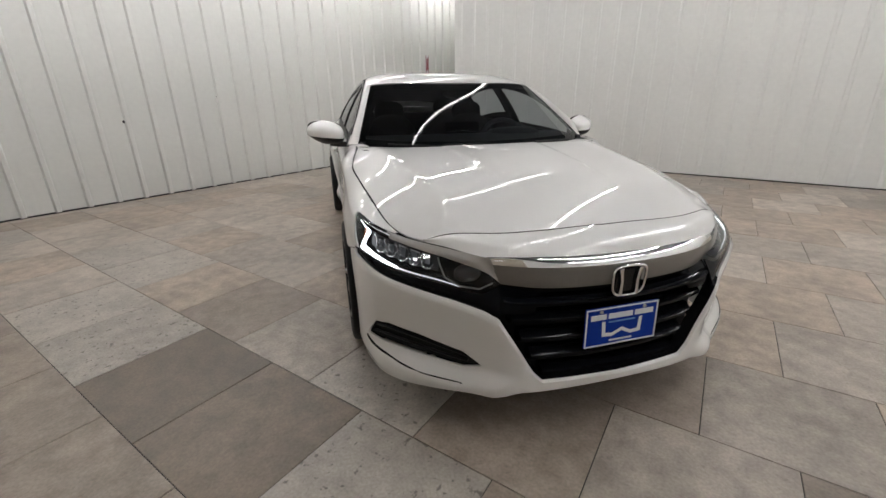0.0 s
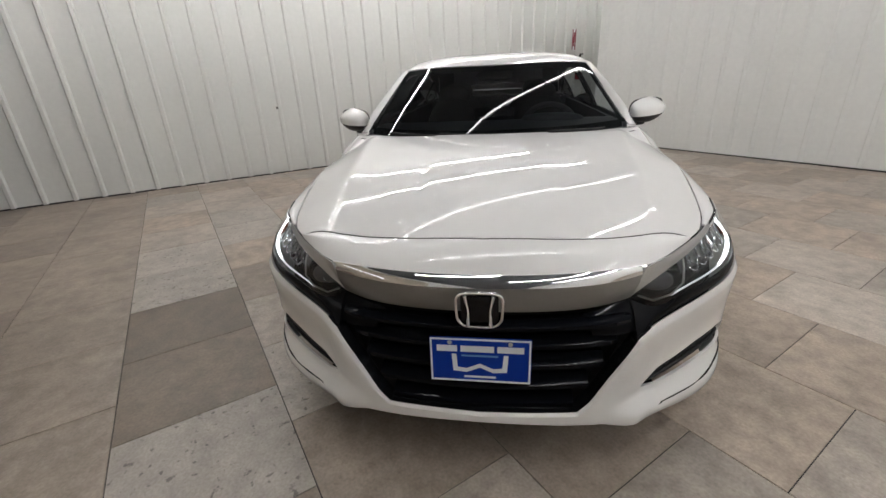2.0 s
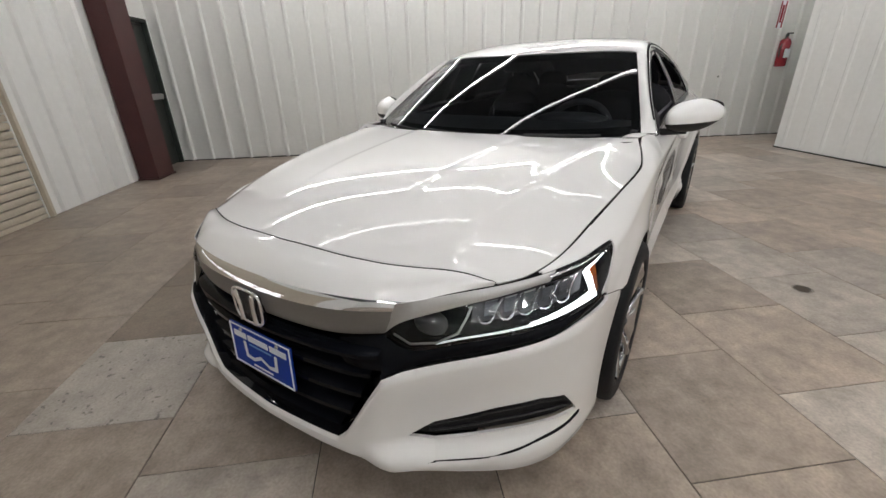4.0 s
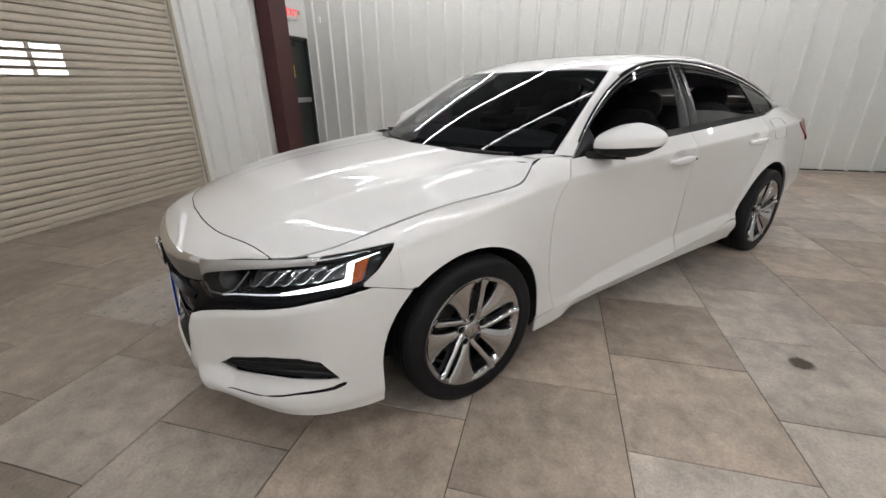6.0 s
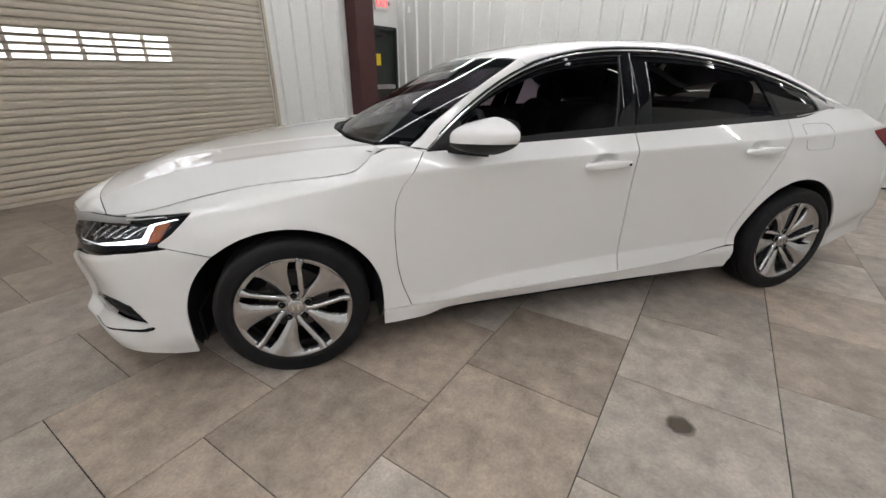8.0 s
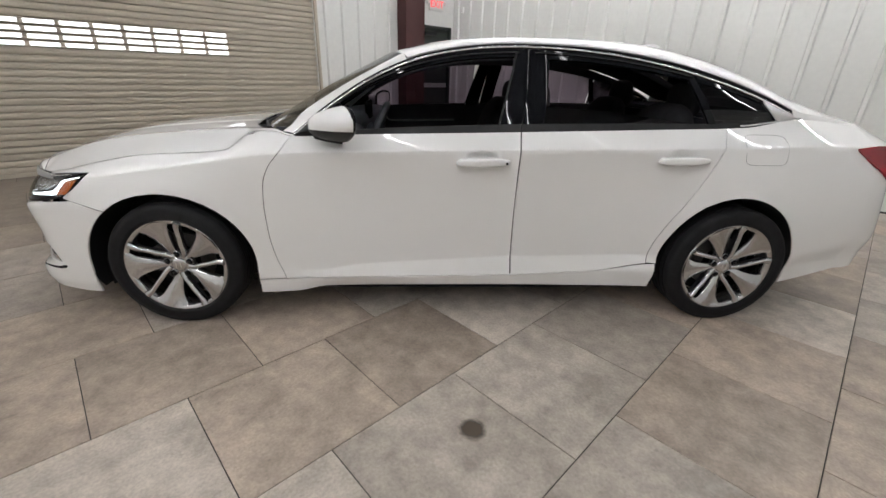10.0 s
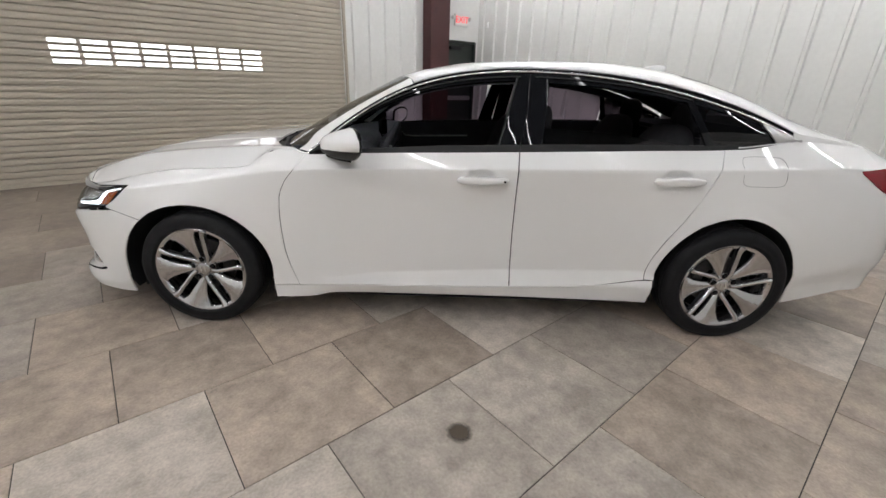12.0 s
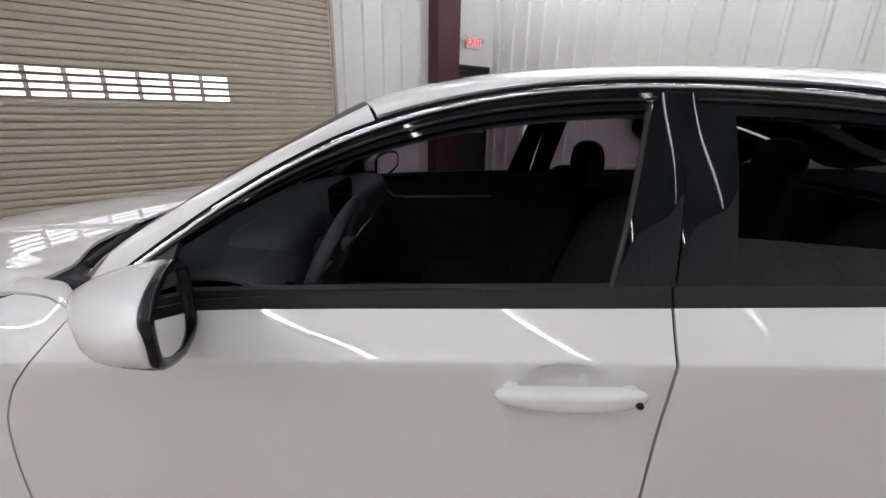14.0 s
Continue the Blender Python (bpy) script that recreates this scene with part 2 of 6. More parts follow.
def sheet(name, P, mat, parent, label="", thick=0.004, out=None, keep=None, closed=False):
    """A smooth skin over a grid of points, facing away from the point out, with a thickness."""
    P = np.asarray(P, float)
    nu, nv = P.shape[:2]
    V = P.reshape(-1, 3)
    F = []
    for i in range(nu - 1 + (1 if closed else 0)):
        for j in range(nv - 1):
            if keep is None or keep[i, j]:
                i2 = (i + 1) % nu
                F.append((i * nv + j, i2 * nv + j, i2 * nv + j + 1, i * nv + j + 1))
    a = np.array(F)
    nrm = np.cross(V[a[:, 2]] - V[a[:, 0]], V[a[:, 3]] - V[a[:, 1]])
    mid = V[a].mean(1)
    src = np.array(out) if out is not None else np.stack([mid[:, 0] * 0, mid[:, 1] * 0.8, mid[:, 2] * 0 + 0.55], -1)
    if ((mid - src) * nrm).sum() < 0:
        F = [f[::-1] for f in F]
    if thick:
        # inner skin and the rim between, so that edges stay crisp
        a = np.array(F)
        nf = np.cross(V[a[:, 2]] - V[a[:, 0]], V[a[:, 3]] - V[a[:, 1]])
        nv_ = np.zeros_like(V)
        for c in range(4):
            np.add.at(nv_, a[:, c], nf)
        nv_ /= np.maximum(np.linalg.norm(nv_, axis=1), 1e-12)[:, None]
        e = np.concatenate([a[:, [c, (c + 1) % 4]] for c in range(4)])
        e = e[e[:, 0] != e[:, 1]]
        _, first, count = np.unique(np.sort(e, axis=1), axis=0, return_index=True, return_counts=True)
        rim = e[first[count == 1]]
        n = len(V)
        V = np.concatenate([V, V - nv_ * thick])
        F = F + [tuple(f[::-1] + n) for f in a] + [(q, p, p + n, q + n) for p, q in rim]
    return link(name, mesh_from(name, V, F, mat), parent, label)


def loft(curves, nu, nv, bulge=None):
    """Points over a smooth skin through the curves: nu along them, nv across."""
    u = np.linspace(0, 1, nu)
    C = np.stack([c(u) for c in curves])
    k = np.linspace(0, 1, len(curves))
    v = np.linspace(0, 1, nv)
    P = np.zeros((nu, nv, 3))
    for i in range(nu):
        for d in range(3):
            P[i, :, d] = np.interp(v, k, C[:, i, d]) if len(curves) == 2 else cubic(k, C[:, i, d])(v)
    if bulge is not None:
        P = P + np.sin(np.pi * v)[None, :, None] * np.array(bulge)[None, None, :]
    return P


def tube(points, r, sides=8, flat=1.0):
    """A round bar along the points (vertices, faces); flat squeezes it in its second direction."""
    p = np.asarray(points, float)
    t = np.gradient(p, axis=0)
    t /= np.linalg.norm(t, axis=1)[:, None]
    b = np.array([0.0, 0.0, 1.0]) if abs(t[0, 2]) < 0.9 else np.array([1.0, 0, 0])
    V, F = [], []
    n = len(p)
    for i in range(n):
        a = np.cross(t[i], b)
        a /= np.linalg.norm(a)
        b = np.cross(a, t[i])
        rr = r[i] if np.ndim(r) else r
        for k in range(sides):
            w = 2 * math.pi * k / sides
            V.append(p[i] + rr * (math.cos(w) * a + flat * math.sin(w) * b))
    for i in range(n - 1):
        for k in range(sides):
            k2 = (k + 1) % sides
            F.append((i * sides + k, i * sides + k2, (i + 1) * sides + k2, (i + 1) * sides + k))
    F.append(tuple(range(sides))[::-1])
    F.append(tuple((n - 1) * sides + k for k in range(sides)))
    return V, F


def bar(name, points, r, mat, parent, label="", sides=8, flat=1.0):
    return link(name, mesh_from(name, *tube(points, r, sides, flat), mat), parent, label)


def box_bm(x0, x1, y0, y1, z0, z1, bevel=0.0, seg=2):
    bm = bmesh.new()
    bmesh.ops.create_cube(bm, size=1)
    for v in bm.verts:
        v.co = Vector(((x0 + x1) / 2 + v.co.x * (x1 - x0), (y0 + y1) / 2 + v.co.y * (y1 - y0), (z0 + z1) / 2 + v.co.z * (z1 - z0)))
    if bevel:
        bmesh.ops.bevel(bm, geom=bm.edges[:], offset=bevel, segments=seg, affect="EDGES")
    return bm


def lathe(profile, sides, axis=0):
    """Vertices and faces of a body turned about the x axis; profile: (along, radius)."""
    V, F = [], []
    for a, r in profile:
        for k in range(sides):
            w = 2 * math.pi * k / sides
            V.append((a, r * math.cos(w), r * math.sin(w)))
    m = len(profile)
    for i in range(m - 1):
        for k in range(sides):
            k2 = (k + 1) % sides
            F.append((i * sides + k, i * sides + k2, (i + 1) * sides + k2, (i + 1) * sides + k))
    return V, F


def blob(center, radii, power=2.5, nu=28, nv=16, fn=None):
    """A rounded-box body."""
    V, F = [], []

    def sp(c, e):
        return math.copysign(abs(c) ** e, c)
    e = 2 / power
    for j in range(nv + 1):
        ph = -math.pi / 2 + math.pi * j / nv
        for i in range(nu):
            th = 2 * math.pi * i / nu
            v = np.array([sp(math.cos(ph), e) * sp(math.cos(th), e), sp(math.cos(ph), e) * sp(math.sin(th), e), sp(math.sin(ph), e)])
            if fn:
                v = fn(v)
            V.append(np.array(center) + np.array(radii) * v)
    for j in range(nv):
        for i in range(nu):
            i2 = (i + 1) % nu
            F.append((j * nu + i, j * nu + i2, (j + 1) * nu + i2, (j + 1) * nu + i))
    return V, F


def thing(name, label, category, group="", m=None, kind=""):
    ob = new(name)
    ob.empty_display_size = 0.2
    if m is not None:
        ob.matrix_world = m
    return tagged(ob, label, category, group, kind)


# ---- the hall ----
WALL_A, WALL_B, WALL_C, WALL_D = 4.32, 4.92, -4.6, -6.4      # back, right, shutter side, behind the camera


def slab(name, label, category, u0, u1, w0, w1, z0, z1, mat):
    """A plain wall block in the hall's own axes."""
    ob = part(name, box_bm(u0, u1, w0, w1, z0, z1), mat, None)
    ob.matrix_world = ROOM
    return tagged(ob, label, category, kind="structure")


def rib_profile(width, pitch=0.305):
    """Depth of the cladding along a sheet: a raised rib at each pitch, plain faces between."""
    pts = []
    n = round(width / pitch)
    for i in range(n):
        o = i * pitch
        for x, d in ((0, 0), (0.117, 0), (0.121, 0.002), (0.134, 0.036), (0.139, 0.038), (0.166, 0.038), (0.171, 0.036), (0.184, 0.002), (0.188, 0)):
            pts.append((o + x, d))
    pts.append((n * pitch, 0))
    return pts


def cladding_mesh(name, width, height, mat=None, depth=1.0):
    V, F = [], []
    for x, d in rib_profile(width):
        V += [(x, -d * depth, 0.012), (x, -d * depth, height)]
    for i in range(len(V) // 2 - 1):
        F.append((2 * i, 2 * i + 2, 2 * i + 3, 2 * i + 1))
    return mesh_from(name, V, F, mat or WALL, smooth=False)


def clad(wall, me, starts, m):
    """Hangs sheets of cladding on a wall; m carries the sheet's x axis along the wall, -y into the hall."""
    for s in starts:
        ob = new("cladding_sheet", me)
        ob.parent = wall
        ob.matrix_parent_inverse = wall.matrix_world.inverted()
        ob.matrix_basis = m @ pose(s, 0, 0)


wall_north = slab("wall_north", "white ribbed steel wall, lightly scuffed", "wall", WALL_C - 0.2, 7.2, WALL_A + 0.004, WALL_A + 0.2, 0, CEIL, WALL)
wall_east = slab("wall_east", "smooth white steel-clad wall", "wall", WALL_B + 0.004, WALL_B + 0.2, WALL_D, 3.10, 0, CEIL, WALL_WHITE)
# the south wall is unseen; its bright white is chosen to bounce light onto the car
wall_south = slab("wall_south", "assumed white wall out of view, lights the car", "wall", WALL_C - 0.2, WALL_B + 0.2, WALL_D - 0.2, WALL_D, 0, CEIL, WALL_WHITE)
wall_passage = slab("wall_passage", "white wall closing the passage", "wall", 7.2, 7.4, 2.88, WALL_A + 0.2, 0, CEIL, WALL)
wall_return = slab("wall_return", "white return wall of the passage", "wall", WALL_B + 0.2, 7.2, 2.90, 3.10, 0, CEIL, WALL)
SH0, SH1, SHTOP = -3.52, 1.38, 3.55
bm = bmesh.new()
me = bpy.data.meshes.new("wall_west")
for w0, w1, z0, z1 in ((WALL_D, SH0, 0, CEIL), (SH1, 3.42, 0, CEIL), (SH0, SH1, SHTOP, CEIL), (3.42, WALL_A + 0.004, 2.06, CEIL), (4.26, WALL_A + 0.004, 0, 2.06)):
    b2 = box_bm(WALL_C - 0.2, WALL_C - 0.004, w0, w1, z0, z1)
    tmp = bpy.data.meshes.new("t")
    b2.to_mesh(tmp)
    bm.from_mesh(tmp)
    b2.free()
bm.to_mesh(me)
bm.free()
me.materials.append(WALL_WHITE)
wall_west = new("wall_west", me)
wall_west.matrix_world = ROOM
tagged(wall_west, "white steel wall with a wide shutter opening and an exit", "wall", kind="structure")

full = cladding_mesh("cladding_sheet", 0.915, CEIL - 0.012)
clad(wall_north, full, [WALL_C + 0.915 * i for i in range(13)], ROOM @ pose(0, WALL_A, 0))
narrow = cladding_mesh("cladding_sheet_narrow", 0.61, CEIL - 0.012, WALL_WHITE)
slim = cladding_mesh("cladding_sheet_slim", 0.305, CEIL - 0.012, WALL_WHITE)
white = cladding_mesh("white_cladding_sheet", 0.915, CEIL - 0.012, WALL_WHITE, 0.25)
clad(wall_east, white, [0.915 * i for i in range(10)], ROOM @ pose(WALL_B, 3.10, 0, 0, 0, -90))
clad(wall_west, slim, [0.105], ROOM @ pose(WALL_C, 1.32, 0, 0, 0, 90))
clad(wall_west, narrow, [0.41, 1.02], ROOM @ pose(WALL_C, 1.32, 0, 0, 0, 90))

ceiling = slab("ceiling", "dull grey insulated ceiling", "ceiling", WALL_C - 0.2, 7.4, WALL_D - 0.2, WALL_A + 0.2, CEIL, CEIL + 0.15, CEIL_MAT)
for u0, u1, w0, w1, nm in ((WALL_C, 7.2, WALL_A - 0.012, WALL_A - 0.001, "baseboard_north"), (WALL_B - 0.012, WALL_B - 0.001, WALL_D, 3.10, "baseboard_east")):
    slab(nm, "thin dark gap strip at the wall's foot", "trim", u0, u1, w0, w1, 0.0, 0.018, SEAM)


def led_row(w, u0, u1, n=3, mat=TUBE):
    """A row of ceiling tube lights end to end, each with its own housing."""
    ln = (u1 - u0) / n
    for i in range(n):
        a, b = u0 + i * ln + 0.02, u0 + (i + 1) * ln - 0.02
        t = thing("tube_light", "white ceiling-hung linear tube light, switched on", "ceiling light", "tube lights on the ceiling", ROOM @ pose((a + b) / 2, w, TUBE_Z))
        h = (b - a) / 2
        part("housing", box_bm(-h, h, -0.035, 0.035, 0.02, 0.06, 0.006), WHITE_PLASTIC, t)
        V, F = tube([(-h, 0, 0), (h, 0, 0)], 0.0145, 12)
        link("diffuser", mesh_from("diffuser", V, F, mat), t, "glowing white diffuser")
        for s in (-1, 1):
            link("hanger", mesh_from("hanger", *tube([(s * h * 0.7, 0, 0.05), (s * h * 0.7, 0, CEIL - TUBE_Z)], 0.003, 6), SEAM), t)


# power is uneven by choice: boosted behind the viewer, lowered over the car
for w in (3.75, 2.0, 0.25, -1.5, -3.25, -5.0):
    led_row(w, -4.2 if w > 0 else -2.4, 4.0, 3, TUBE_BOOST if w < -3 else TUBE_DIM if w == 0.25 else TUBE)
led_row(3.75, 4.8, 7.0, 1)


# shutter door: interlocked slats in side guides, four slats pierced with daylight slots
def shutter():
    d = thing("shutter_door", "tan rolling steel shutter door, closed, with daylight slots", "shutter door", m=ROOM @ pose(WALL_C - 0.03, 0, 0), kind="structure")
    pitch = 0.0735
    prof = [(0.0, -0.030), (0.0052, -0.030), (0.0058, 0.015), (0.017, 0.0190), (0.037, 0.021), (0.057, 0.0190), (0.0672, 0.015), (0.0678, -0.030), (0.0735, -0.030)]

    def strip(w0, w1, seg):
        V, F = [], []
        for z, dd in seg:
            V += [(dd, w0, z), (dd, w1, z)]
        for i in range(len(seg) - 1):
            F.append((2 * i, 2 * i + 1, 2 * i + 3, 2 * i + 2))
        return V, F
    plain = mesh_from("slat", *strip(SH0, SH1, prof), DOOR_TAN)
    low, high, mid = prof[:4], prof[5:], prof[3:6]
    V, F = [], []

    def addto(v, f):
        o = len(V)
        V.extend(v)
        F.extend(tuple(i + o for i in q) for q in f)
    W0, W1, N = -2.24, 0.10, 8
    addto(*strip(SH0, SH1, low)), addto(*strip(SH0, SH1, high))
    step = (W1 - W0) / N
    edges = [SH0] + sum([[W0 + i * step + 0.022, W0 + (i + 1) * step - 0.022] for i in range(N)], []) + [SH1]
    for i in range(0, len(edges), 2):
        addto(*strip(edges[i], edges[i + 1], mid))
    slotted = mesh_from("slotted_slat", V, F, DOOR_TAN)
    n = int(SHTOP / pitch)
    for i in range(n):
        z = 0.045 + i * pitch
        ob = new("slat", slotted if 1.318 < z + 0.02 < 1.318 + 4 * pitch else plain)
        ob.parent = d
        ob.location = (0, 0, z)
    part("bottom_bar", box_bm(-0.02, 0.03, SH0, SH1, 0.004, 0.045, 0.006), DOOR_TAN, d)
    for w0, w1 in ((SH1 + 0.012, SH1 + 0.05), (SH0 - 0.05, SH0 - 0.012)):
        part("guide_rail", box_bm(-0.03, 0.07, w0, w1, 0.0, SHTOP, 0.004), DOOR_TAN, d)
    return d


shutter()
slab("backdrop", "bright overcast daylight outside the shutter", "daylight", WALL_C - 1.2, WALL_C - 1.18, -6, 4, -0.5, 4, emitter("daylight", (0.93, 0.95, 1.0), 2.1))


def steel_column():
    c = thing("steel_column", "dark red oxide painted steel H column on the floor", "column", m=ROOM @ pose(WALL_C, 0, 0))
    part("flange", box_bm(0.242, 0.27, 2.95, 3.37, 0.02, CEIL, 0.004), STEEL_RED, c)
    part("flange", box_bm(0.02, 0.048, 2.95, 3.37, 0.02, CEIL, 0.004), STEEL_RED, c)
    part("web", box_bm(0.048, 0.242, 2.955, 2.985, 0.02, CEIL), STEEL_RED, c)
    part("base_plate", box_bm(0.01, 0.29, 2.93, 3.39, 0.0, 0.02, 0.003), STEEL_RED, c)
    return c


steel_column()


def exit_door():
    d = thing("door_1", "dark green steel exit door with black closer, shut", "door", m=ROOM @ pose(WALL_C, 0, 0), kind="structure")
    part("door_leaf", box_bm(-0.09, -0.045, 3.46, 4.22, 0.01, 2.02, 0.004), DOOR_DARK, d)
    for b in ((-0.19, 0.015, 3.42, 3.46, 0, 2.06), (-0.19, 0.015, 4.22, 4.262, 0, 2.06), (-0.19, 0.015, 3.46, 4.22, 2.02, 2.062)):
        part("frame", box_bm(*b, 0.003), DOOR_DARK, d)
    part("door_closer", box_bm(-0.045, 0.01, 3.62, 3.9, 1.90, 1.96, 0.008), BLACK_MATT, d)
    part("closer_arm", box_bm(-0.03, -0.01, 3.86, 4.12, 1.965, 1.98, 0.003), BLACK_MATT, d)
    part("push_bar", box_bm(-0.045, 0.03, 3.5, 4.16, 0.98, 1.06, 0.01), SATIN, d)
    part("notice", box_bm(-0.045, -0.042, 3.72, 3.84, 1.40, 1.60), YELLOW, d, "small yellow notice")
    return d


exit_door()


def exit_sign():
    s = thing("exit_sign", "white exit sign with red letters above the door", "exit sign", m=ROOM @ pose(WALL_C, 3.85, 2.41))
    part("case", box_bm(0.0, 0.045, -0.17, 0.17, -0.10, 0.10, 0.008), WHITE_PLASTIC, s)
    fc = bpy.data.curves.new("letters", "FONT")
    fc.body, fc.size, fc.align_x, fc.align_y, fc.extrude = "EXIT", 0.16, "CENTER", "CENTER", 0.002
    ob = new("letters_text", fc)
    me = bpy.data.meshes.new_from_object(ob)
    bpy.data.objects.remove(ob)
    me.transform(pose(0.048, 0, 0, 90, 0, 90))
    me.materials.append(SIGN_RED)
    link("letters", me, s, "red letters")
    for k in (-1, 1):
        part("lamp_head", box_bm(0.0, 0.07, k * 0.21 - 0.03, k * 0.21 + 0.03, 0.0, 0.06, 0.012), WHITE_PLASTIC, s)
    return s


exit_sign()


def wall_box():
    b = thing("wall_sensor", "small white box on the ribbed wall", "sensor", m=ROOM @ pose(-4.30, WALL_A - 0.03, 2.35))
    part("body", box_bm(-0.03, 0.03, -0.04, 0.0, -0.05, 0.05, 0.008), WHITE_PLASTIC, b)


wall_box()


def extinguisher():
    e = thing("fire_extinguisher", "red fire extinguisher hung on the ribbed wall", "fire extinguisher", m=ROOM @ pose(5.66, WALL_A - 0.125, 1.17))
    prof = [(0, 0.0), (0.004, 0.075), (0.02, 0.085), (0.38, 0.085), (0.43, 0.06), (0.45, 0.025), (0.47, 0.025), (0.47, 0)]
    V, F = lathe(prof, 24)
    V = [(y, z, x) for x, y, z in V]
    link("cylinder", mesh_from("cylinder", V, F, EXT_RED), e)
    part("label_band", box_bm(-0.05, 0.05, -0.088, -0.07, 0.14, 0.28, 0.004), PLATE_WHITE, e, "pale instruction label")
    part("valve", box_bm(-0.02, 0.02, -0.02, 0.02, 0.45, 0.51, 0.005), BLACK_MATT, e)
    part("lever", box_bm(-0.012, 0.10, -0.012, 0.012, 0.51, 0.53, 0.004), BLACK_MATT, e)
    a = np.linspace(0, 1, 14)
    bar("hose", np.stack([-0.02 - 0.075 * np.sin(a * 2.4), -0.02 + 0 * a, 0.48 - 0.34 * a], -1), 0.011, BLACK_MATT, e)
    part("bracket", box_bm(-0.03, 0.03, 0.08, 0.13, 0.2, 0.42, 0.004), BLACK_MATT, e)
    s = thing("wall_sign", "narrow white and red vertical extinguisher sign", "sign", m=ROOM @ pose(5.53, WALL_A - 0.034, 1.98))
    part("panel", box_bm(-0.055, 0.055, -0.004, 0, -0.21, 0.21, 0.001), PLATE_WHITE, s)
    for k in (-1, 1):
        part("border", box_bm(k * 0.042 - 0.011, k * 0.042 + 0.011, -0.008, -0.004, -0.2, 0.2), EXT_RED, s, "red border")
    part("text_bar", box_bm(-0.018, 0.018, -0.008, -0.004, -0.12, 0.14), EXT_RED, s, "red bar of lettering")


extinguisher()
for u, z, r in ((-0.82, 0.985, 0.02), (0.41, 1.28, 0.009), (4.64, 1.04, 0.016), (-2.3, 1.5, 0.008)):
    f = thing("wall_fixing", "small dark round fixing on the wall", "fixing", "fixings on the wall", ROOM @ pose(u, WALL_A - 0.006, z))
    V, F = lathe([(0, 0), (0, r), (0.01, r * 0.8), (0.012, 0)], 12)
    link("cap", mesh_from("cap", [(y, -x, zz) for x, y, zz in V], F, SEAM), f)


# ---- the car: nose towards -y, its left side towards +x ----
car = thing("sedan_car", "white pearl four-door sedan parked on the tiled floor", "car")
WHEEL_Y, HUB_Z, TYRE_R = 1.416, 0.315, 0.322
ARCH_F, ARCH_R = (-1.430, 0.316, 0.397, 0.366), (1.400, 0.316, 0.357, 0.382)      # middle y, z, half length, height

# long lines of the flank: y, half width, height
KY = [-2.1, -1.85, -1.415, -1.0, -0.5, 0.2, 0.9, 1.415, 1.75, 2.1]
KS = [-2.1, -1.85, -1.415, -1.0, -0.84, -0.72, -0.52, -0.25, 0.2, 0.9, 1.415, 1.75, 2.1]
RAILS = [
    (pchip(KS, [0.84, 0.872, 0.892, 0.882, 0.873, 0.852, 0.846, 0.844, 0.842, 0.850, 0.892, 0.885, 0.85]), pchip(KS, [0.16, 0.16, 0.16, 0.156, 0.160, 0.177, 0.180, 0.180, 0.180, 0.176, 0.175, 0.20, 0.22])),
    (cubic(KY, [0.86, 0.890, 0.905, 0.887, 0.873, 0.864, 0.873, 0.910, 0.892, 0.838]), cubic(KY, [0.25, 0.25, 0.25, 0.235, 0.235, 0.245, 0.28, 0.29, 0.30, 0.34])),
    (pchip(KS, [0.87, 0.895, 0.912, 0.882, 0.874, 0.862, 0.848, 0.840, 0.834, 0.843, 0.918, 0.912, 0.880]), pchip(KS, [0.37, 0.37, 0.37, 0.355, 0.285, 0.280, 0.304, 0.320, 0.342, 0.363, 0.38, 0.40, 0.47])),
    (cubic(KY, [0.87, 0.896, 0.915, 0.885, 0.854, 0.846, 0.858, 0.918, 0.911, 0.878]), cubic(KY, [0.53, 0.53, 0.53, 0.53, 0.53, 0.53, 0.54, 0.55, 0.55, 0.55])),
    (cubic(KY, [0.82, 0.882, 0.907, 0.884, 0.862, 0.855, 0.864, 0.900, 0.890, 0.860]), cubic(KY, [0.64, 0.66, 0.69, 0.72, 0.72, 0.72, 0.74, 0.75, 0.76, 0.76])),
    (cubic(KY, [0.76, 0.856, 0.883, 0.881, 0.878, 0.873, 0.874, 0.870, 0.852, 0.800]), cubic(KY, [0.69, 0.733, 0.79, 0.855, 0.884, 0.903, 0.920, 0.936, 0.947, 0.950])),
]
SHOULDER = RAILS[-1]
BELT_Y = [-2.1, -2.03, -1.9, -1.7, -1.485, -1.2, -1.12, -1.06, -1.0, -0.9, -0.81, -0.5, 0.2, 0.9, 1.39, 1.7, 2.1]
BELT = (pchip(BELT_Y, [0.660, 0.714, 0.764, 0.796, 0.822, 0.833, 0.829, 0.812, 0.786, 0.800, 0.826, 0.818, 0.810, 0.798, 0.774, 0.722, 0.655]),
        pchip(BELT_Y, [0.7265, 0.7325, 0.757, 0.806, 0.845, 0.864, 0.874, 0.913, 0.957, 0.960, 0.944, 0.957, 0.982, 1.006, 1.023, 1.064, 1.035]))
CUPS = ((0.072, 0.864), (1.042, 0.889))      # hollows behind the door handles


def smooth01(t):
    t = np.clip(t, 0, 1)
    return t * t * (3 - 2 * t)


